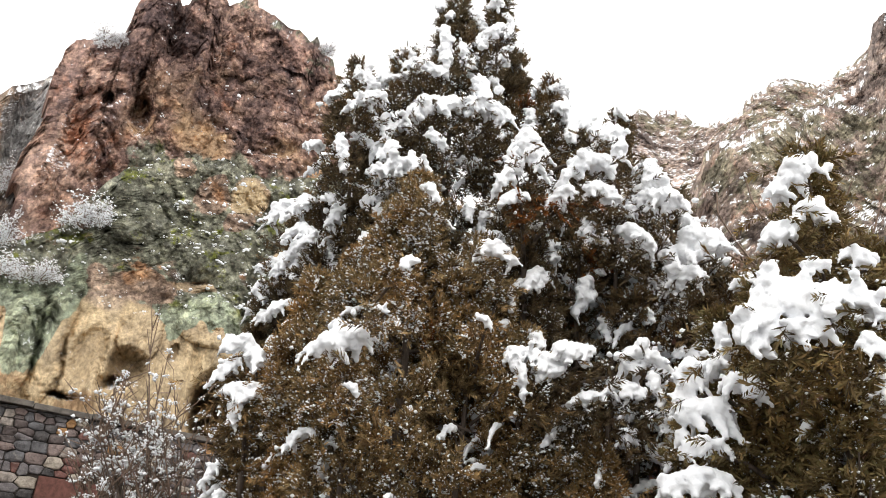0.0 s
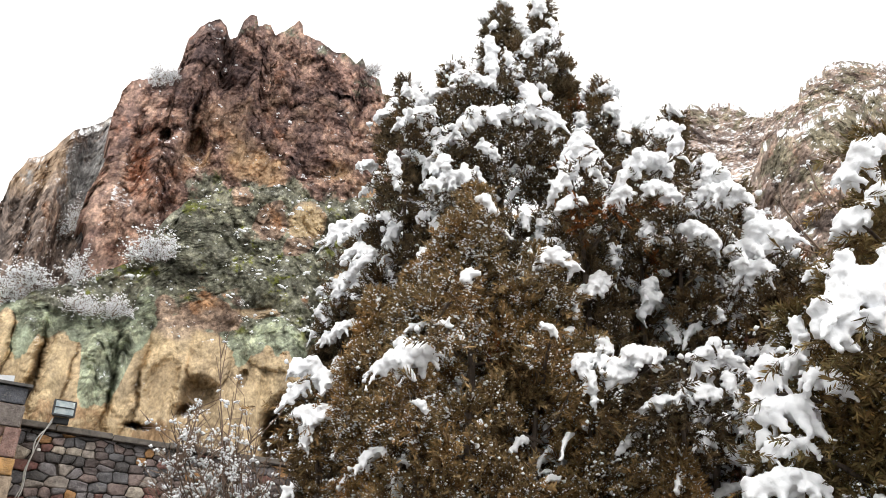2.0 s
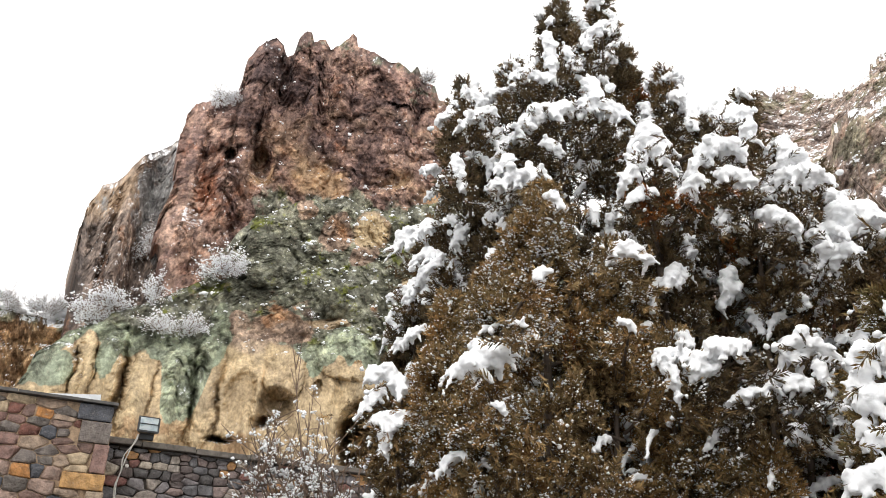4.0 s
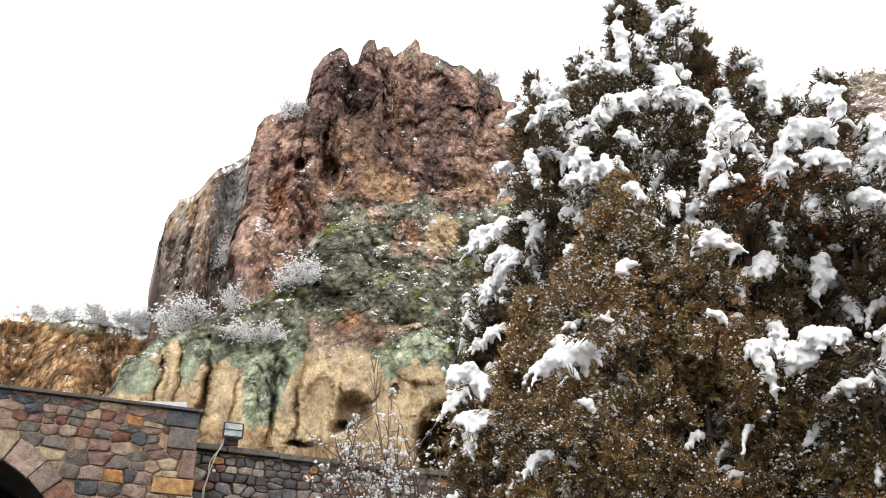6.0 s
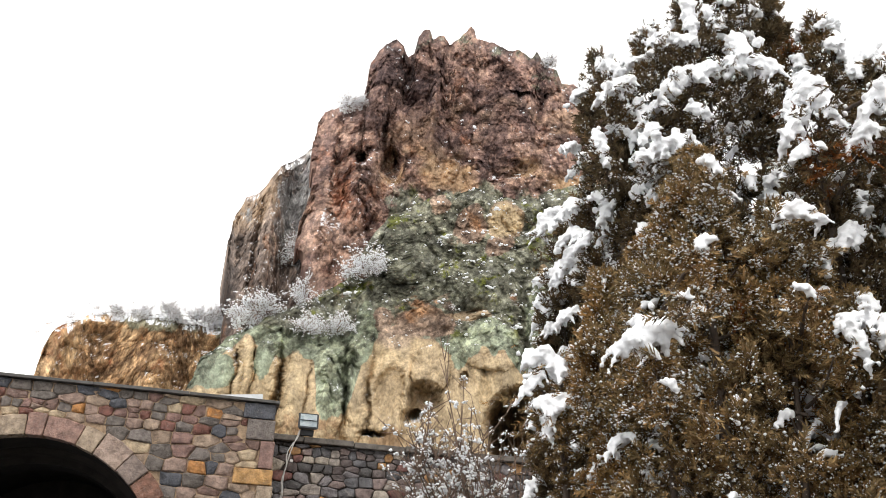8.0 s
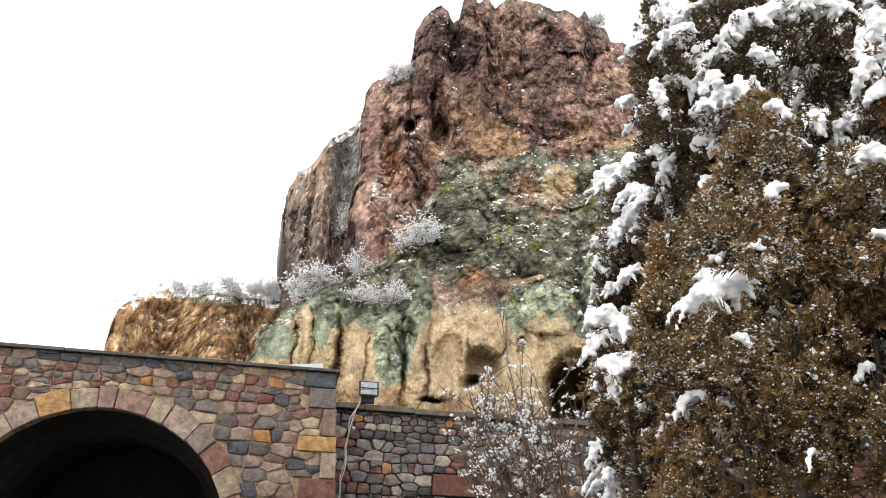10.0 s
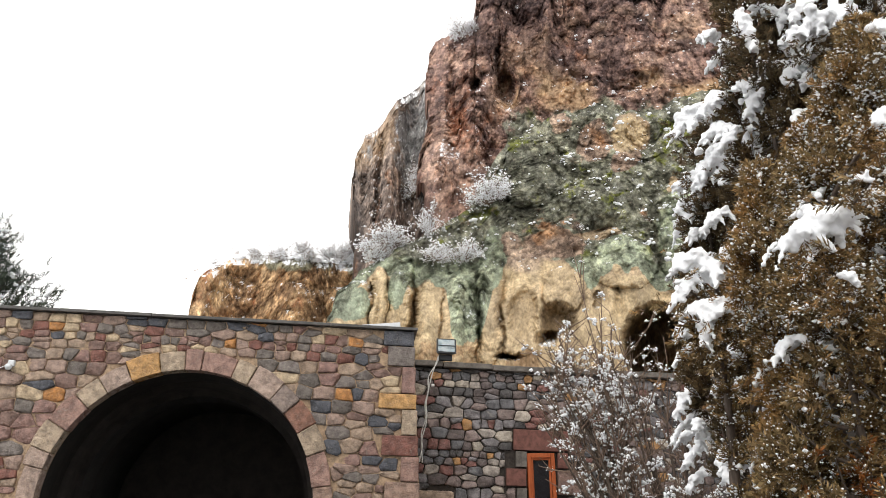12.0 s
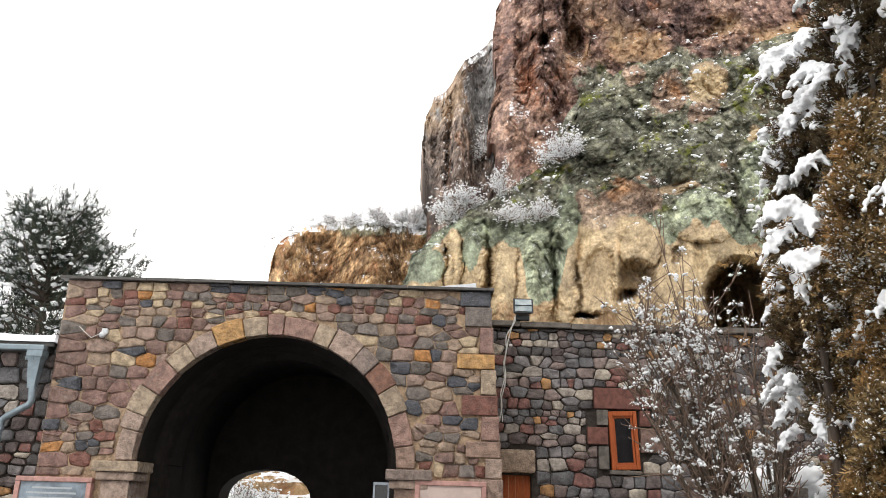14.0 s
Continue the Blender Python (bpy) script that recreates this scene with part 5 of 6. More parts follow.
def spray(seed, count=19, width=0.04):
    """One flat-ish feathery spray, tip along +x, length 1, as four-cornered blades."""
    r2 = np.random.default_rng(seed)
    V = []

    def blade(a, d, length, w):
        d = d / np.linalg.norm(d)
        s = np.cross(d, r2.normal(size=3))
        s /= np.linalg.norm(s) + 1e-9
        mid = a + d * length * 0.45
        V.extend([a, mid + s * w, a + d * length + (0, 0, -0.05 * length), mid - s * w])

    blade(np.array([0.0, 0, 0]), np.array([1.0, 0, 0]), 0.6, width * 0.5)
    blade(np.array([0.45, 0, 0]), np.array([1.0, 0, 0.05]), 0.55, width)
    for k in range(count):
        s = 0.1 + 0.85 * k / count
        side = 1 if k % 2 else -1
        a = np.array([s, 0, 0.04 * math.sin(5 * s)])
        d = np.array([r2.uniform(0.6, 1.1), side * r2.uniform(0.4, 1.0), r2.uniform(-0.6, 0.6)])
        blade(a, d, r2.uniform(0.22, 0.5) * (1.15 - 0.6 * s), width * r2.uniform(0.7, 1.1))
    return np.array(V)


SPRAYS = [spray(100 + k) for k in range(10)]
TUFTS = [spray(200 + k, 22, 0.026) for k in range(6)]


def place_sprays(kinds, at, ahead, size, seed):
    """Sprays at the points `at`, pointing `ahead`, as one set of arrays."""
    r2 = np.random.default_rng(seed)
    ahead = ahead / (np.linalg.norm(ahead, axis=1, keepdims=True) + 1e-9)
    side = np.cross(ahead, r2.normal(size=ahead.shape))
    side /= np.linalg.norm(side, axis=1, keepdims=True) + 1e-9
    up = np.cross(side, ahead)
    M = np.stack([ahead, side, up], -1) * size[:, None, None]
    which = r2.integers(0, len(kinds), len(at))
    V = [np.einsum("nij,kj->nki", M[which == k], kinds[k]) + at[which == k][:, None] for k in range(len(kinds))]
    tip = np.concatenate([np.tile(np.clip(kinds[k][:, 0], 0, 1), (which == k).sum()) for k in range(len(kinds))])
    V = np.concatenate([v.reshape(-1, 3) for v in V])
    return V, np.arange(len(V)).reshape(-1, 4), tip


def clump(start, over, thick, r2):
    """Snow on an arched branch and on the fingers of twigs that hang from it."""
    start, over = np.array(start), np.array(over)
    length = np.linalg.norm(over)
    n = max(4, int(length / (thick * 0.28)))
    C, R = [], []
    for s in np.linspace(0, 1, n):
        p = start + over * s + (0, 0, math.sin(math.pi * s) * 0.16 * length) + r2.normal(0, 0.07, 3) * thick
        q = thick * r2.uniform(0.3, 0.48) * (0.7 + 0.4 * math.sin(math.pi * s))
        C.append(p), R.append(q)
        for _ in range(2):
            C.append(p + r2.normal(0, 0.26, 3) * thick * (1, 1, 0.6)), R.append(q * r2.uniform(0.4, 0.75))
        for _ in range(4):
            if r2.random() < 0.8:
                a = r2.uniform(0, 2 * math.pi)
                d = np.array([math.cos(a), math.sin(a), r2.uniform(-1.2, 0.1)])
                reach = thick * r2.uniform(0.3, 0.75)
                w = q * r2.uniform(0.35, 0.75)
                for k in range(1, 11):
                    f = k / 10
                    C.append(p + d * reach * f + (0, 0, -0.45 * reach * f * f) + r2.normal(0, 0.1, 3) * w), R.append(w * (1.05 - 0.55 * f))
    return C, R


def stuff(ob):
    ob["kind"] = "stuff"
    return ob


crumble = bpy.data.textures.new("crumble", "CLOUDS")
crumble.noise_scale, crumble.noise_depth = 0.03, 3


def conifer(label, spires, clumps, leaf, seed, per=900, low=1.5, flecks=0.4, wild=10, size=(0.10, 0.18), droop=0.0, rust=0.03, wild_size=0.03):
    """A tree of several leaders: trunk, leaders, limbs, feathery foliage, snow on its branches. spires: x, y, top, radius, taper."""
    r2 = np.random.default_rng(seed)
    cx, cy = spires[0][0], spires[0][1]
    tree = thing("conifer_tree", label, "tree", "conifers by the yard", at=(cx, cy, 0))
    off = np.array([cx, cy, 0])
    P, D, S, limbs = [], [], [], []
    SC, SR = [], []
    for k, (x, y, top, rad, taper) in enumerate(spires):
        base = (cx + (x - cx) * 0.35, cy + (y - cy) * 0.35, 0.0)
        mid = (cx + (x - cx) * 0.9, cy + (y - cy) * 0.9, max(1.0, top * 0.45))
        pts = np.array([base, mid, (x, y, top - 0.02)]) - off
        t = np.linspace(0, 1, 12)[:, None]
        line = (1 - t) ** 2 * pts[0] + 2 * t * (1 - t) * pts[1] + t**2 * pts[2]
        v, f = tubes([(line, np.linspace(0.085 if k == 0 else 0.045, 0.006, 12))], 8)
        part("trunk" if k == 0 else "leader", mesh_np("trunk", v, f, bark_mat), None, tree)
        n = int(per * (0.35 + rad * 1.6) * (top - low) / 2.0)
        z = low + (top - low) * (1 - r2.random(n) ** 1.15)
        r = rad * (1 - np.exp(-(top - z) / taper)) + 0.02
        th = r2.uniform(0, 2 * np.pi, n)
        rr = np.maximum(r * (1.06 - 0.62 * r2.random(n) ** 2.0) - 0.06, 0.01)
        p = np.stack([x + rr * np.cos(th), y + rr * np.sin(th), z], -1)
        lump = fbm(p * (3.6, 3.6, 2.4), 3, 0.5, seed)
        keep = (lump > (0.0 if seed == 3 else -0.2)) | (rr < 0.5 * r)
        p[:, :2] = p[:, :2] + (p[:, :2] - (x, y)) * ((1.0 if seed == 3 else 0.75) * lump)[:, None]
        p, th, r = p[keep], th[keep], r[keep]
        d = np.stack([np.cos(th) * 0.8, np.sin(th) * 0.8, 0.75 - droop + 0 * th], -1) + r2.normal(0, 0.42, (len(p), 3))
        # gather the sprays into tufts with gaps between
        hub = p[r2.integers(0, len(p), max(8, len(p) // 22))]
        mine = np.argmin(((p[:, None] - hub[None]) ** 2 * (1, 1, 0.6)).sum(-1), 1)
        away = p - hub[mine]
        p = p - away * 0.6
        axis = np.array([x, y, 0.0])
        lift = hub[mine] - axis
        lift[:, 2] = 0
        d = 0.75 * d + 2.6 * away / (np.linalg.norm(away, axis=1, keepdims=True) + 0.05) * 0.3 + 0.5 * lift / (np.linalg.norm(lift, axis=1, keepdims=True) + 0.02)
        P.append(p), D.append(d), S.append(r2.uniform(*size, len(p)))
        for _ in range(max(5, int(16 * rad / 0.4))):
            zz = low + (top - low) * r2.random()
            a, q = r2.uniform(0, 2 * np.pi), rad * (1 - np.exp(-(top - zz) / taper)) * 0.85
            s = np.linspace(0, 1, 5)[:, None]
            limbs.append((np.array([x, y, zz - 0.12]) - off + s * np.array([q * math.cos(a), q * math.sin(a), 0.2 + 0.1 * r2.random()]) + (0, 0, -0.05) * np.sin(np.pi * s), np.linspace(0.014, 0.004, 5)))
        for _ in range(int(wild * (0.4 + rad))):
            zz = top - (top - max(low, 2.0)) * r2.random() ** 1.3
            q = rad * (1 - np.exp(-(top - zz) / taper)) * r2.uniform(0.85, 1.1) + 0.02
            a = r2.uniform(0, 2 * np.pi)
            o = np.array([math.cos(a), math.sin(a), 0])
            w = np.array([-o[1], o[0], 0]) * r2.normal(0, 0.1)
            c, rs = clump(np.array([x, y, zz + 0.04]) + o * q * 1.0, o * (q * r2.uniform(0.15, 0.4) + 0.05) + w + (0, 0, r2.uniform(-0.22, 0.0)), wild_size * r2.uniform(0.7, 1.7), r2)
            SC += c
            SR += rs
    for x, y, z, dx, dy, dz, thick in clumps:
        thick *= 1.6
        c, rs = clump((x, y, z), (dx, dy, dz), thick, r2)
        SC += c
        SR += rs
        n = int(26 + 160 * math.hypot(dx, dz))
        s = r2.random(n)[:, None]
        p = np.array([x, y, z]) + s * np.array([dx, dy, dz]) + r2.normal(0, 0.6 * thick + 0.02, (n, 3)) - (0, 0, thick * 0.8)
        inner = np.array([min(spires, key=lambda q: math.hypot(q[0] - x, q[1] - y))[i] for i in (0, 1)])
        p[:, :2] += (inner - p[:, :2]) * (0.35 * r2.random((n, 1)))
        P.append(p), D.append(np.stack([r2.normal(0, 0.7, n), r2.normal(0, 0.7, n), r2.uniform(-0.6, 0.5, n)], -1)), S.append(r2.uniform(0.08, 0.16, n))
        s = np.linspace(0, 1, 6)[:, None]
        a, b = np.array([inner[0], inner[1], z - 0.15]), np.array([x + 0.8 * dx, y + 0.8 * dy, z + 0.8 * dz - thick * 0.5])
        limbs.append((a + (b - a) * s - off + (0, 0, 0.06) * np.sin(np.pi * s), np.linspace(0.018, 0.006, 6)))
    P, D, S = np.concatenate(P), np.concatenate(D), np.concatenate(S)
    # sprays pressed down where a clump of snow lies
    C, R = np.array(SC), np.array(SR)
    heavy = R > 0.02
    keep = np.ones(len(P), bool)
    tip = P + D / np.linalg.norm(D, axis=1, keepdims=True) * S[:, None] * 0.7
    for c, rr in zip(C[heavy], R[heavy]):
        for q in (P, tip):
            gap = q - c
            keep &= ~((np.hypot(gap[:, 0], gap[:, 1]) < rr * 1.15) & (gap[:, 2] > -0.5 * rr) & (gap[:, 2] < 5 * rr))
    P, D, S = P[keep], D[keep], S[keep]
    dead = (grain(P * 2.1, seed + 5) > 0.78) & (r2.random(len(P)) < 0.5) if rust else np.zeros(len(P), bool)
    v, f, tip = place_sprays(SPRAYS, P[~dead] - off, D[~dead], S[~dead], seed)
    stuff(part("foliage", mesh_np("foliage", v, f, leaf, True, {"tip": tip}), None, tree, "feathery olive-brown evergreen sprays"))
    if dead.any():
        v, f, tip = place_sprays(SPRAYS, P[dead] - off, D[dead], S[dead], seed + 1)
        stuff(part("dead_foliage", mesh_np("dead_foliage", v, f, rust_leaf, True, {"tip": tip}), None, tree, "rust-brown dead sprays"))
    v, f = tubes(limbs, 5)
    stuff(part("branchwork", mesh_np("branchwork", v, f, bark_mat), None, tree))
    tips = P + D / np.linalg.norm(D, axis=1, keepdims=True) * S[:, None] * 0.6
    dots = (r2.random(len(tips)) < flecks) & (grain(P * 1.7, seed + 8) > -0.35)
    q = tips[dots]
    many = np.concatenate([q + r2.normal(0, 0.022, q.shape) for _ in range(3)])
    v, f = blobs(many - off, r2.gamma(1.3, 0.0026, len(many)) + 0.002, OCTA, 0.75, 0.35)
    core = tips[r2.random(len(tips)) < 0.3 * flecks]
    core = core[grain(core * 2.3, seed + 9) > 0.05]
    few = np.repeat(core, 9, 0) + r2.normal(0, 0.016, (9 * len(core), 3)) * (1.3, 1.3, 0.8)
    v2, f2 = blobs(few - off, r2.uniform(0.004, 0.013, len(few)), OCTA, 0.6, 0.5)
    v, f = np.concatenate([v, v2]), np.concatenate([f, f2 + len(v)])
    stuff(part("fine_snow", mesh_np("fine_snow", v, f, snow_mat), None, tree, "flecks of snow caught in the sprays"))
    if SC:
        C, R = np.array(SC), np.array(SR)
        v, f = blobs(C - off, R, ICO2, 0.85, 0.06)
        ob = stuff(part("snow", mesh_np("snow", v, f, snow_mat), None, tree, "heavy clumps of fresh snow bending the branches"))
        mod = ob.modifiers.new("merge", "REMESH")
        puff = ob.modifiers.new("crumble", "DISPLACE")
        puff.texture, puff.strength, puff.mid_level = crumble, 0.036, 0.5
        puff.texture_coords = "LOCAL"
        mod.mode, mod.voxel_size, mod.use_smooth_shade = "VOXEL", 0.0115, True
    return tree


LEFT_SNOW = [
    (2.71, 6.17, 5.20, 0.46, -0.19, 0.22, 0.124),
    (2.88, 6.10, 4.72, 0.23, -0.10, 0.29, 0.110),
    (3.05, 6.03, 4.93, 0.33, -0.16, -0.30, 0.122),
    (3.37, 5.88, 4.67, 0.10, -0.05, 0.15, 0.099),
    (3.29, 5.92, 5.47, 0.19, -0.10, 0.11, 0.091),
    (3.48, 5.83, 5.13, 0.25, -0.14, 0.52, 0.123),
    (3.30, 5.92, 5.15, 0.12, -0.06, 0.26, 0.090),
    (2.84, 6.12, 4.59, 0.03, -0.01, 0.21, 0.065),
    (3.31, 5.69, 4.38, 0.07, -0.04, -0.16, 0.063),
    (3.55, 5.79, 5.40, 0.32, -0.18, 0.31, 0.080),
]
LOW_LEFT_SNOW = [
    (1.90, 4.45, 3.30, 0.24, -0.09, -0.12, 0.086),
    (1.89, 4.45, 3.05, 0.10, -0.04, 0.11, 0.069),
    (1.94, 4.43, 2.95, 0.28, -0.11, 0.01, 0.076),
    (2.01, 4.41, 2.76, 0.05, -0.02, 0.23, 0.061),
    (2.25, 4.04, 2.61, 0.13, -0.06, 0.10, 0.065),
]
FRONT_SNOW = [
    (2.06, 3.41, 3.02, 0.21, -0.11, 0.13, 0.103),
    (2.15, 3.36, 3.19, 0.07, -0.03, -0.08, 0.065),
    (2.62, 3.32, 4.29, 0.07, -0.04, -0.09, 0.052),
    (2.77, 2.85, 3.28, 0.04, -0.03, -0.05, 0.039),
    (2.33, 3.03, 3.52, 0.07, -0.04, 0.04, 0.039),
    (2.21, 3.10, 3.24, 0.08, -0.05, -0.01, 0.025),
    (2.18, 3.23, 2.82, 0.05, -0.03, -0.03, 0.031),
    (3.00, 3.18, 3.93, 0.16, -0.13, -0.10, 0.073),
    (3.11, 2.96, 3.19, 0.06, -0.05, -0.24, 0.048),
]
TALL_SNOW = [
    (2.93, 4.19, 5.45, 0.31, -0.20, 0.19, 0.094),
    (3.24, 3.99, 5.59, 0.38, -0.28, -0.07, 0.095),
    (3.42, 3.86, 5.89, 0.06, -0.04, -0.29, 0.083),
    (3.20, 4.14, 6.50, 0.04, -0.03, -0.49, 0.068),
    (3.47, 3.95, 6.32, 0.15, -0.11, 0.25, 0.067),
    (2.56, 4.50, 5.52, 0.24, -0.13, 0.17, 0.086),
    (2.52, 4.52, 5.23, 0.08, -0.04, -0.31, 0.061),
    (2.75, 4.29, 4.88, 0.34, -0.20, 0.13, 0.090),
    (2.79, 4.27, 5.06, 0.09, -0.05, 0.11, 0.068),
    (3.10, 4.08, 5.31, 0.12, -0.08, -0.13, 0.060),
    (2.66, 4.56, 5.98, 0.10, -0.05, -0.11, 0.065),
    (2.94, 4.30, 6.05, 0.24, -0.15, -0.02, 0.065),
]
MID_SNOW = [
    (3.21, 3.01, 4.79, 0.06, -0.05, -0.23, 0.087),
    (3.07, 3.12, 4.38, 0.12, -0.10, 0.18, 0.069),
    (3.09, 3.11, 4.25, 0.13, -0.11, 0.07, 0.057),
    (3.46, 2.91, 4.49, 0.23, -0.23, 0.17, 0.094),
    (3.58, 2.79, 4.44, 0.13, -0.14, -0.10, 0.086),
    (3.75, 2.76, 4.99, 0.07, -0.08, -0.25, 0.075),
    (4.08, 2.69, 4.74, 0.07, -0.09, -0.15, 0.075),
    (4.06, 2.71, 4.53, 0.16, -0.21, -0.11, 0.082),
    (3.95, 2.83, 4.25, 0.13, -0.16, -0.12, 0.080),
    (4.31, 2.72, 4.14, 0.21, -0.29, 0.08, 0.140),
    (4.29, 2.74, 3.94, 0.13, -0.17, 0.07, 0.089),
    (3.39, 2.97, 4.31, 0.11, -0.11, 0.10, 0.058),
]
LOW_SNOW = [
    (3.13, 3.01, 3.19, 0.18, -0.16, -0.06, 0.076),
    (3.30, 2.86, 3.18, 0.17, -0.16, 0.02, 0.089),
    (3.67, 2.63, 3.22, 0.16, -0.19, -0.03, 0.095),
    (3.61, 2.69, 3.01, 0.14, -0.16, 0.00, 0.069),
    (3.43, 2.80, 2.92, 0.14, -0.14, 0.03, 0.041),
    (3.26, 2.90, 3.04, 0.11, -0.10, 0.06, 0.048),
    (3.45, 3.06, 2.70, 0.17, -0.16, 0.18, 0.032),
    (3.79, 2.48, 3.12, 0.02, -0.03, -0.20, 0.042),
]
RIGHT_SNOW = [
    (3.25, 1.26, 3.63, 0.09, -0.17, 0.11, 0.081),
    (3.21, 1.33, 3.35, 0.07, -0.13, 0.08, 0.067),
    (3.30, 1.17, 3.54, 0.05, -0.10, -0.09, 0.057),
    (3.05, 1.38, 2.90, 0.22, -0.37, 0.10, 0.099),
    (3.10, 1.31, 2.85, 0.11, -0.19, 0.03, 0.067),
    (3.27, 1.00, 3.04, 0.05, -0.10, -0.12, 0.074),
    (3.17, 1.19, 3.10, 0.03, -0.06, 0.02, 0.048),
    (3.20, 1.13, 3.18, 0.04, -0.07, -0.01, 0.040),
    (3.37, 1.03, 3.27, 0.03, -0.07, -0.08, 0.055),
    (3.42, 1.74, 3.12, -0.00, 0.00, -0.19, 0.054),
    (3.31, 1.88, 2.89, 0.10, -0.13, 0.01, 0.076),
    (3.28, 1.92, 2.59, 0.12, -0.16, 0.12, 0.098),
]
RIGHT_LOW_SNOW = [
    (3.35, 1.66, 2.81, 0.07, -0.11, -0.05, 0.080),
    (3.16, 1.91, 2.29, 0.16, -0.22, 0.05, 0.094),
    (3.20, 0.93, 2.81, 0.03, -0.06, -0.08, 0.055),
    (3.12, 1.28, 3.20, 0.03, -0.04, -0.09, 0.048),
    (3.10, 1.31, 3.07, 0.05, -0.08, 0.04, 0.058),
    (3.29, 1.91, 2.76, 0.05, -0.07, 0.06, 0.058),
    (3.22, 1.84, 2.47, 0.09, -0.12, 0.03, 0.061),
]
TALL = [
    (3.69, 4.65, 7.49, 0.40, 0.90),
    (4.01, 4.42, 7.45, 0.33, 0.75),
    (3.29, 4.90, 6.75, 0.38, 0.75),
    (2.92, 5.10, 6.49, 0.28, 0.68),
    (4.34, 4.01, 6.35, 0.27, 0.60),
    (4.20, 4.39, 6.83, 0.34, 0.68),
]
MID = [
    (3.68, 3.53, 5.29, 0.20, 0.63),
    (4.34, 3.59, 5.75, 0.25, 0.72),
    (4.40, 3.23, 5.56, 0.28, 0.81),
    (4.62, 3.13, 5.19, 0.30, 0.72),
    (4.93, 2.89, 4.60, 0.30, 0.54),
    (4.81, 3.05, 4.96, 0.28, 0.63),
    (4.52, 3.97, 4.78, 0.45, 0.72),
    (4.91, 3.56, 4.61, 0.41, 0.72),
]
FRONT = [
    (2.92, 3.84, 4.63, 0.70, 1.35),
    (2.55, 3.94, 3.94, 0.41, 0.81),
    (3.30, 3.58, 4.16, 0.41, 0.81),
    (2.39, 4.25, 3.82, 0.26, 0.72),
    (3.56, 3.36, 3.49, 0.41, 0.81),
    (2.39, 4.24, 2.71, 0.21, 0.54),
    (3.83, 2.96, 2.66, 0.29, 0.54),
]
LEFT = [
    (3.30, 6.69, 5.73, 0.38, 0.81),
    (3.75, 6.47, 5.94, 0.38, 0.81),
    (3.15, 6.64, 4.93, 0.27, 0.54),
]
LOWLEFT = [
    (2.22, 4.86, 3.46, 0.11, 0.54),
    (2.36, 4.81, 3.10, 0.14, 0.54),
]
RIGHT = [
    (4.03, 1.50, 4.23, 0.37, 0.99),
    (3.79, 1.71, 3.44, 0.29, 0.72),
    (4.04, 1.26, 3.57, 0.37, 0.72),
    (3.83, 2.02, 3.34, 0.11, 0.45),
    (3.68, 1.31, 2.88, 0.41, 0.81),
    (3.71, 1.66, 2.79, 0.29, 0.63),
    (3.74, 2.15, 2.92, 0.16, 0.45),
]

conifer("tall snow-laden conifer with several pointed leaders", TALL, TALL_SNOW, dark_leaf, 1, 2000, 2.6, 0.5, 90, wild_size=0.07)
conifer("dark conifer with several snowy tops", MID, MID_SNOW + LOW_SNOW, dark_leaf, 2, 1600, 1.6, 0.4, 75, wild_size=0.068)
conifer("broad olive-brown conifer lightly dusted with snow", FRONT, FRONT_SNOW, front_leaf, 3, 3000, 1.5, 0.9, 10, (0.085, 0.16), 0.1, wild_size=0.026)
conifer("conifer with thick snow on drooping branches", LEFT, LEFT_SNOW, dark_leaf, 4, 1700, 2.2, 0.45, 70, wild_size=0.07)
conifer("slim young conifer bowed by snow", [(x + 0.13, y + 0.02, z - 0.1, r * 0.8, k) for x, y, z, r, k in LOWLEFT], LOW_LEFT_SNOW, front_leaf, 5, 900, 1.6, 0.5, 0, (0.06, 0.11))
conifer("conifer bent under deep snow beside the yard", RIGHT, RIGHT_SNOW + RIGHT_LOW_SNOW, right_leaf, 6, 1700, 1.4, 0.35, 16, droop=0.3, wild_size=0.05)


# ---- bare shrubs ----
def grow(base, goals, seed, twigs=9, thick=0.03, wander=0.12, sub=3, twig_len=(0.25, 0.6)):
    """Stems from a base to goals, with side twigs; returns rods and the twig points."""
    r2 = np.random.default_rng(seed)
    rods, pts = [], []
    base = np.array(base, float)
    for g in goals:
        g = np.array(g, float)
        t = np.linspace(0, 1, 9)[:, None]
        bend = (g - base) * (0.15, 0.15, 0.55) + r2.normal(0, wander, 3)
        line = (1 - t) ** 2 * base + 2 * t * (1 - t) * (base + bend) + t**2 * g
        line[1:-1] += r2.normal(0, wander * 0.12, (7, 3))
        rods.append((line, np.linspace(thick * r2.uniform(0.6, 1), 0.004, 9)))
        for _ in range(twigs):
            s = r2.uniform(0.35, 1.0)
            a = line[int(s * 8)]
            d = (line[-1] - line[4]) / np.linalg.norm(line[-1] - line[4]) * 0.5 + r2.normal(0, 0.45, 3) + (0, 0, 0.3)
            length = r2.uniform(*twig_len)
            k = np.linspace(0, 1, 5)[:, None]
            tw = a + d * length * k + (0, 0, 0.12 * length) * k * k + r2.normal(0, 0.012, (5, 3)) * k
            rods.append((tw, np.linspace(0.009, 0.0035, 5) * thick / 0.03))
            pts.append(tw[2:])
            for _ in range(sub):
                b = tw[r2.integers(1, 5)]
                e = d * 0.5 + r2.normal(0, 0.5, 3) + (0, 0, 0.2)
                tt = b + e * length * 0.45 * k
                rods.append((tt, np.linspace(0.006, 0.003, 5) * thick / 0.03))
                pts.append(tt[2:])
    return rods, np.concatenate(pts)


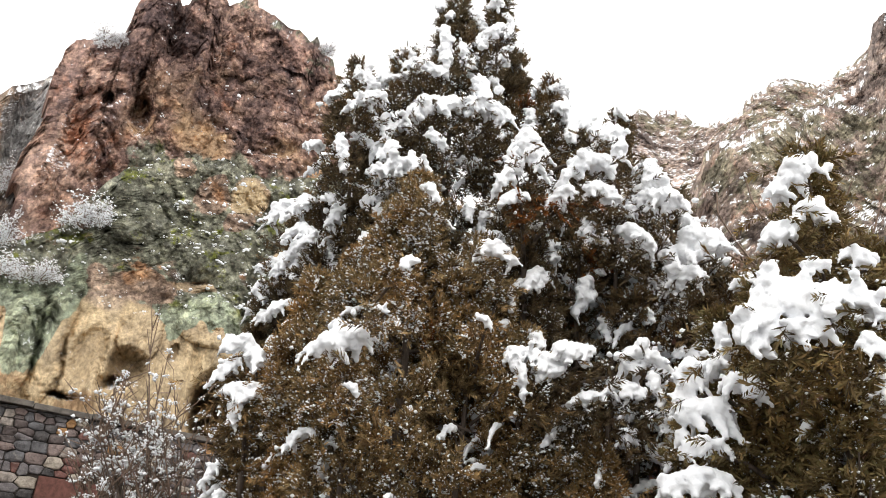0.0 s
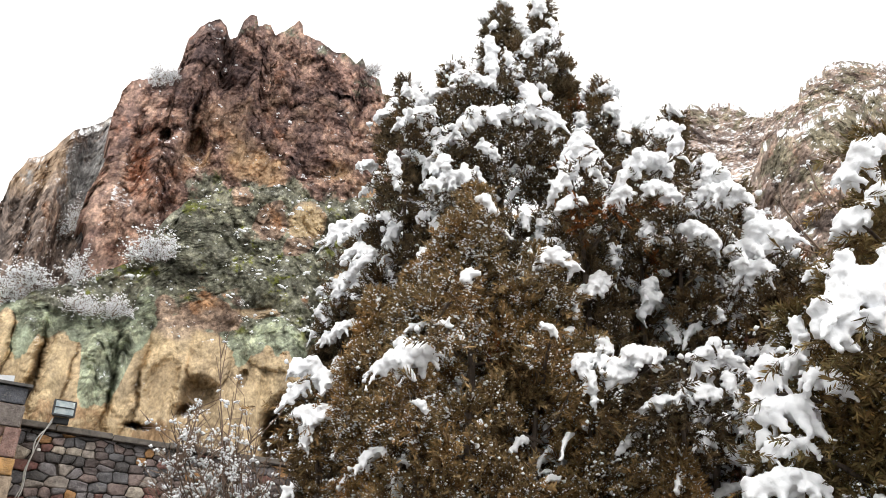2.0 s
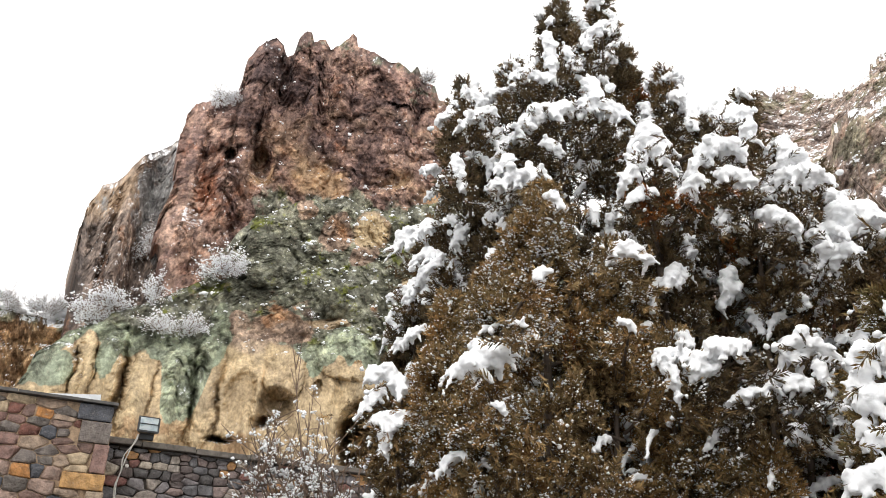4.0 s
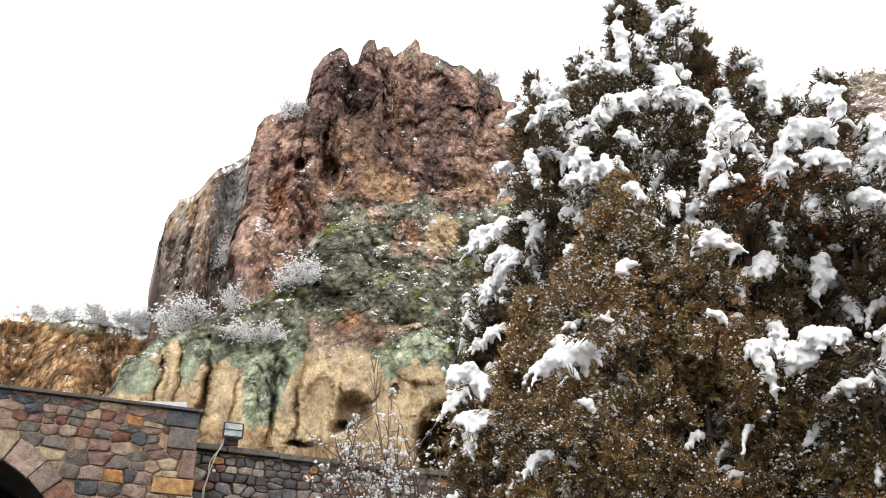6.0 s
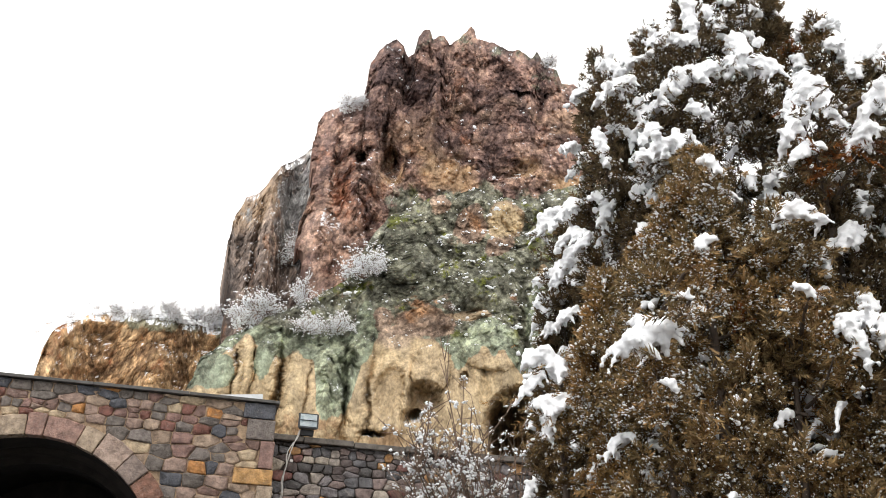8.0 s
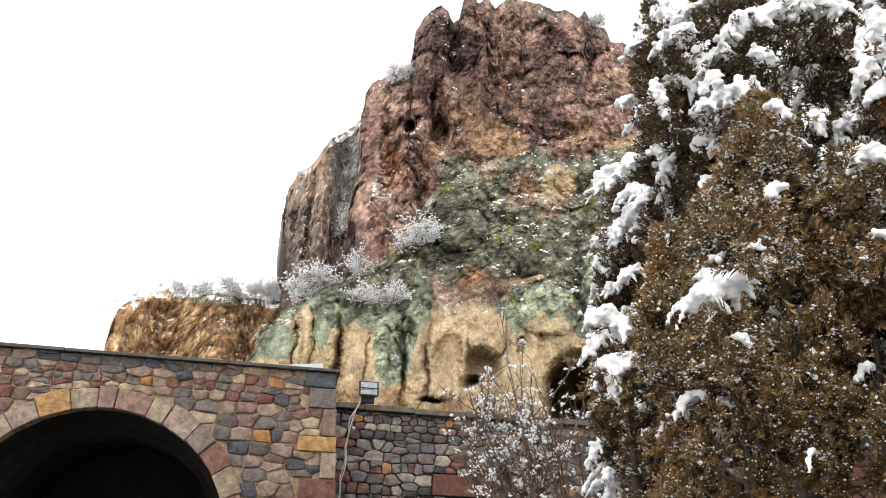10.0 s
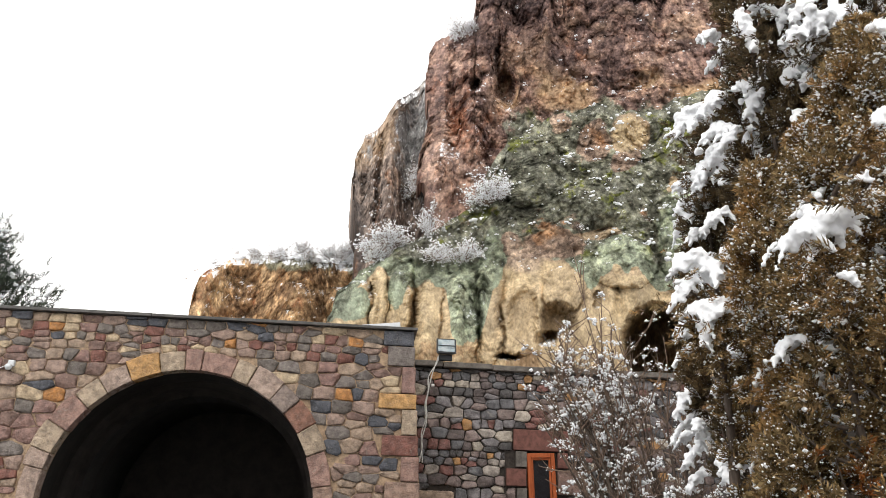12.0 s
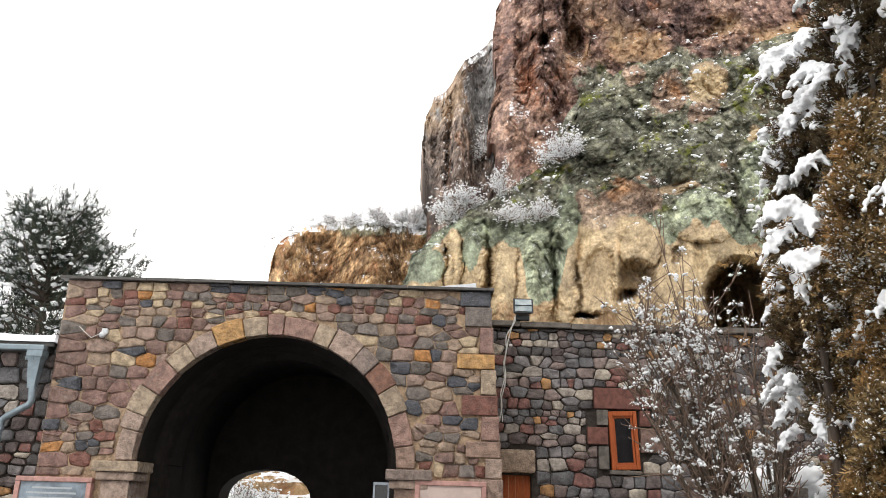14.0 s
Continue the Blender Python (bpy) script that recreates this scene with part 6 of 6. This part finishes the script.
def bare_shrub(name, label, base, goals, seed, snow=0.35, lump=(0.014, 0.035), category="shrub", **kw):
    sh = thing(name, label, category, at=base)
    r2 = np.random.default_rng(seed + 50)
    rods, pts = grow((0, 0, 0), np.array(goals) - np.array(base), seed, **kw)
    stems = [r for r in rods if len(r[0]) == 9]
    v, f = tubes(stems, 6)
    stuff(part("stem_growth", mesh_np("stem_growth", v, f, bark_mat), None, sh))
    v, f = tubes([r for r in rods if len(r[0]) == 5], 3)
    stuff(part("brushwood", mesh_np("brushwood", v, f, twig_mat), None, sh))
    high = (pts[:, 2] - pts[:, 2].min()) / np.ptp(pts[:, 2])
    on = r2.random(len(pts)) < snow * 0.5 * (0.15 + 1.2 * high)
    c = pts[on]
    big = np.repeat(r2.uniform(0.5, 1.5, len(c))[None], 10, 0).ravel()[:, None]
    c = np.concatenate([c] * 10) + r2.normal(0, lump[1] * 0.75, (10 * len(c), 3)) * big * (1.2, 1.2, 0.7)
    v, f = blobs(c + (0, 0, lump[0] * 0.5), r2.uniform(lump[0] * 0.5, lump[1] * 0.75, len(c)) * big[:, 0], OCTA, 0.8, 0.45)
    stuff(part("snow", mesh_np("snow", v, f, snow_mat), None, sh, "tufts of snow on the twigs"))
    return sh


r4 = np.random.default_rng(12)
goals = [(r4.uniform(2.35, 3.5), 11.1 + r4.normal(0, 0.35), r4.uniform(3.2, 4.62)) for _ in range(15)]
bare_shrub("bare_shrub", "leafless shrub with snow on fine twigs by the yard wall", (3.95, 10.8, 0.0), goals, 21, 0.34, (0.013, 0.036), twigs=16, thick=0.05, sub=5)
goals = [(r4.uniform(3.2, 5.0), 10.7 + r4.normal(0, 0.35), r4.uniform(2.8, 4.5)) for _ in range(13)]
bare_shrub("bare_shrub", "leafless shrub of upright shoots dotted with snow", (4.3, 10.65, 0.0), goals, 22, 0.3, (0.011, 0.03), twigs=15, thick=0.042, sub=4)
goals = [(9.6 + r4.normal(0, 1.0), 3.6 + r4.normal(0, 1.0), r4.uniform(5.8, 7.4)) for _ in range(14)]
bare_shrub("bare_tree", "leafless tree with snow along its branches", (10.1, 3.6, 0.0), goals, 23, 0.3, (0.015, 0.04), "tree", twigs=16, thick=0.08, sub=4, twig_len=(0.5, 1.3))


def frost_bush(at, rad, tall, seed):
    """A spreading leafless bush on a ledge, white with snow."""
    r2 = np.random.default_rng(seed)
    bush = thing("ledge_bush", "leafless bush on the cliff white with snow", "bush", "bushes on the cliff", at=tuple(at))
    rods, C = [], []
    s = np.linspace(0, 1, 5)[:, None]
    for _ in range(13):
        a, e = r2.uniform(0, 2 * np.pi), r2.uniform(0.25, 1.45)
        d = np.array([math.cos(a) * math.cos(e) * rad, math.sin(a) * math.cos(e) * rad, math.sin(e) * tall]) * r2.uniform(0.45, 1.1)
        stem = d * s + (0, 0, -0.15 * tall) * s * s + r2.normal(0, 0.05 * rad, (5, 3)) * s
        rods.append((stem, np.linspace(0.026, 0.012, 5) * rad))
        for _ in range(15):
            b = stem[r2.integers(1, 5)]
            f = d * 0.25 + r2.normal(0, 0.24, 3) * rad + (0, 0, 0.1 * tall)
            twig = b + f * s + r2.normal(0, 0.02 * rad, (5, 3)) * s
            rods.append((twig, np.linspace(0.012, 0.007, 5) * rad))
            for k in range(1, 5):
                for _ in range(4):
                    C.append(twig[k] + r2.normal(0, 0.035 * rad, 3) + (0, 0, 0.012 * rad))
    v, f = tubes(rods, 3)
    stuff(part("brushwood", mesh_np("brushwood", v, f, twig_mat), None, bush))
    v, f = blobs(np.array(C), r2.gamma(2.2, 0.011, len(C)).clip(0.008, 0.055) * rad, OCTA, 0.75, 0.45)
    stuff(part("snow", mesh_np("snow", v, f, snow_mat), None, bush, "thick rime and snow on the twigs"))


def face_at(grid, az, el, lift=0.0):
    """The place on a rock face nearest to a bearing and a height angle."""
    g = grid.reshape(-1, 3)
    e = np.degrees(np.arctan2(g[:, 2] - EYE, np.hypot(g[:, 0], g[:, 1])))
    a = np.degrees(np.arctan2(g[:, 0], g[:, 1]))
    return g[np.argmin((a - az) ** 2 + (e - el) ** 2)] * (0.985, 0.985, 1) + (0, 0, lift)


for k, (grid, az, el, rad, tall) in enumerate((
    (low_grid, -0.1, 19.4, 0.75, 0.75), (low_grid, 1.8, 20.2, 0.7, 0.65), (low_grid, 4.4, 21.1, 0.55, 0.75), (low_grid, 5.1, 19.1, 0.6, 0.55), (low_grid, 7.2, 19.3, 0.6, 0.5), (low_grid, 8.7, 23.3, 0.85, 0.85), (low_grid, 9.8, 23.7, 0.6, 0.6), (grey_grid, 2.9, 23.5, 1.5, 2.6),
    (peak_grid, 6.1, 34.8, 1.4, 1.0), (peak_grid, 7.2, 35.1, 0.8, 0.8), (peak_grid, 23.4, 38.1, 1.3, 0.8), (hump_grid, -8.4, 18.4, 1.2, 0.7), (hump_grid, -6.8, 18.6, 1.4, 0.9), (hump_grid, -4.9, 18.8, 1.6, 1.2), (hump_grid, -3.2, 18.9, 1.5, 1.3), (hump_grid, -2.0, 18.9, 1.5, 1.5),
)):
    frost_bush(face_at(grid, az, el), rad, tall, 300 + k)
for k, (x, y, z) in enumerate(((-5.2, 22.6, 1.1), (-6.4, 23.6, 1.4), (-4.0, 21.6, 0.9))):
    frost_bush((x, y, z), 0.8, 0.9, 340 + k)


# ---- the pine behind the wing ----
def build_pine(x, y, top, seed, reach=3.2):
    r2 = np.random.default_rng(seed)
    pine = thing("pine_tree", "dark green pine with snow on its boughs", "tree", at=(x, y, 0))
    v, f = tubes([(np.array([(0, 0, 0), (0.1, 0, top * 0.4), (0.0, 0.1, top * 0.75), (0, 0, top)]), [0.22, 0.17, 0.1, 0.02])], 8)
    part("trunk", mesh_np("trunk", v, f, bark_mat), None, pine)
    rods, P, D, C, R = [], [], [], [], []
    for _ in range(130):
        z = top * r2.uniform(0.3, 0.98)
        a, length = r2.uniform(0, 2 * np.pi), reach * (1.12 - z / top) ** 0.6 * r2.uniform(0.6, 1.05)
        s = np.linspace(0, 1, 7)[:, None]
        line = np.array([0, 0, z]) + s * np.array([math.cos(a) * length, math.sin(a) * length, 0.25 * length]) + (0, 0, 0.22 * length) * s**2
        rods.append((line, np.linspace(0.05, 0.012, 7)))
        for q in range(34):
            b = line[r2.integers(2, 7)] + r2.normal(0, 0.17, 3)
            P.append(b), D.append((math.cos(a) * 0.5, math.sin(a) * 0.5, 0.8) + r2.normal(0, 0.4, 3))
            if r2.random() < 0.3:
                C.append(b + (0, 0, 0.08) + r2.normal(0, 0.05, 3)), R.append(r2.uniform(0.05, 0.13))
    v, f = tubes(rods, 5)
    stuff(part("branchwork", mesh_np("branchwork", v, f, bark_mat), None, pine))
    v, f, tip = place_sprays(TUFTS, np.array(P), np.array(D), r2.uniform(0.32, 0.55, len(P)), seed)
    stuff(part("needle_crown", mesh_np("needle_crown", v, f, pine_leaf, True, {"tip": tip}), None, pine))
    v, f = blobs(np.array(C), np.array(R), ICO1, 0.6, 0.25)
    stuff(part("snow", mesh_np("snow", v, f, snow_mat), None, pine, "snow lying on the boughs"))


build_pine(-12.5, 24.8, 10.0, 61, 4.4)
build_pine(-17.2, 25.0, 11.8, 62, 3.4)
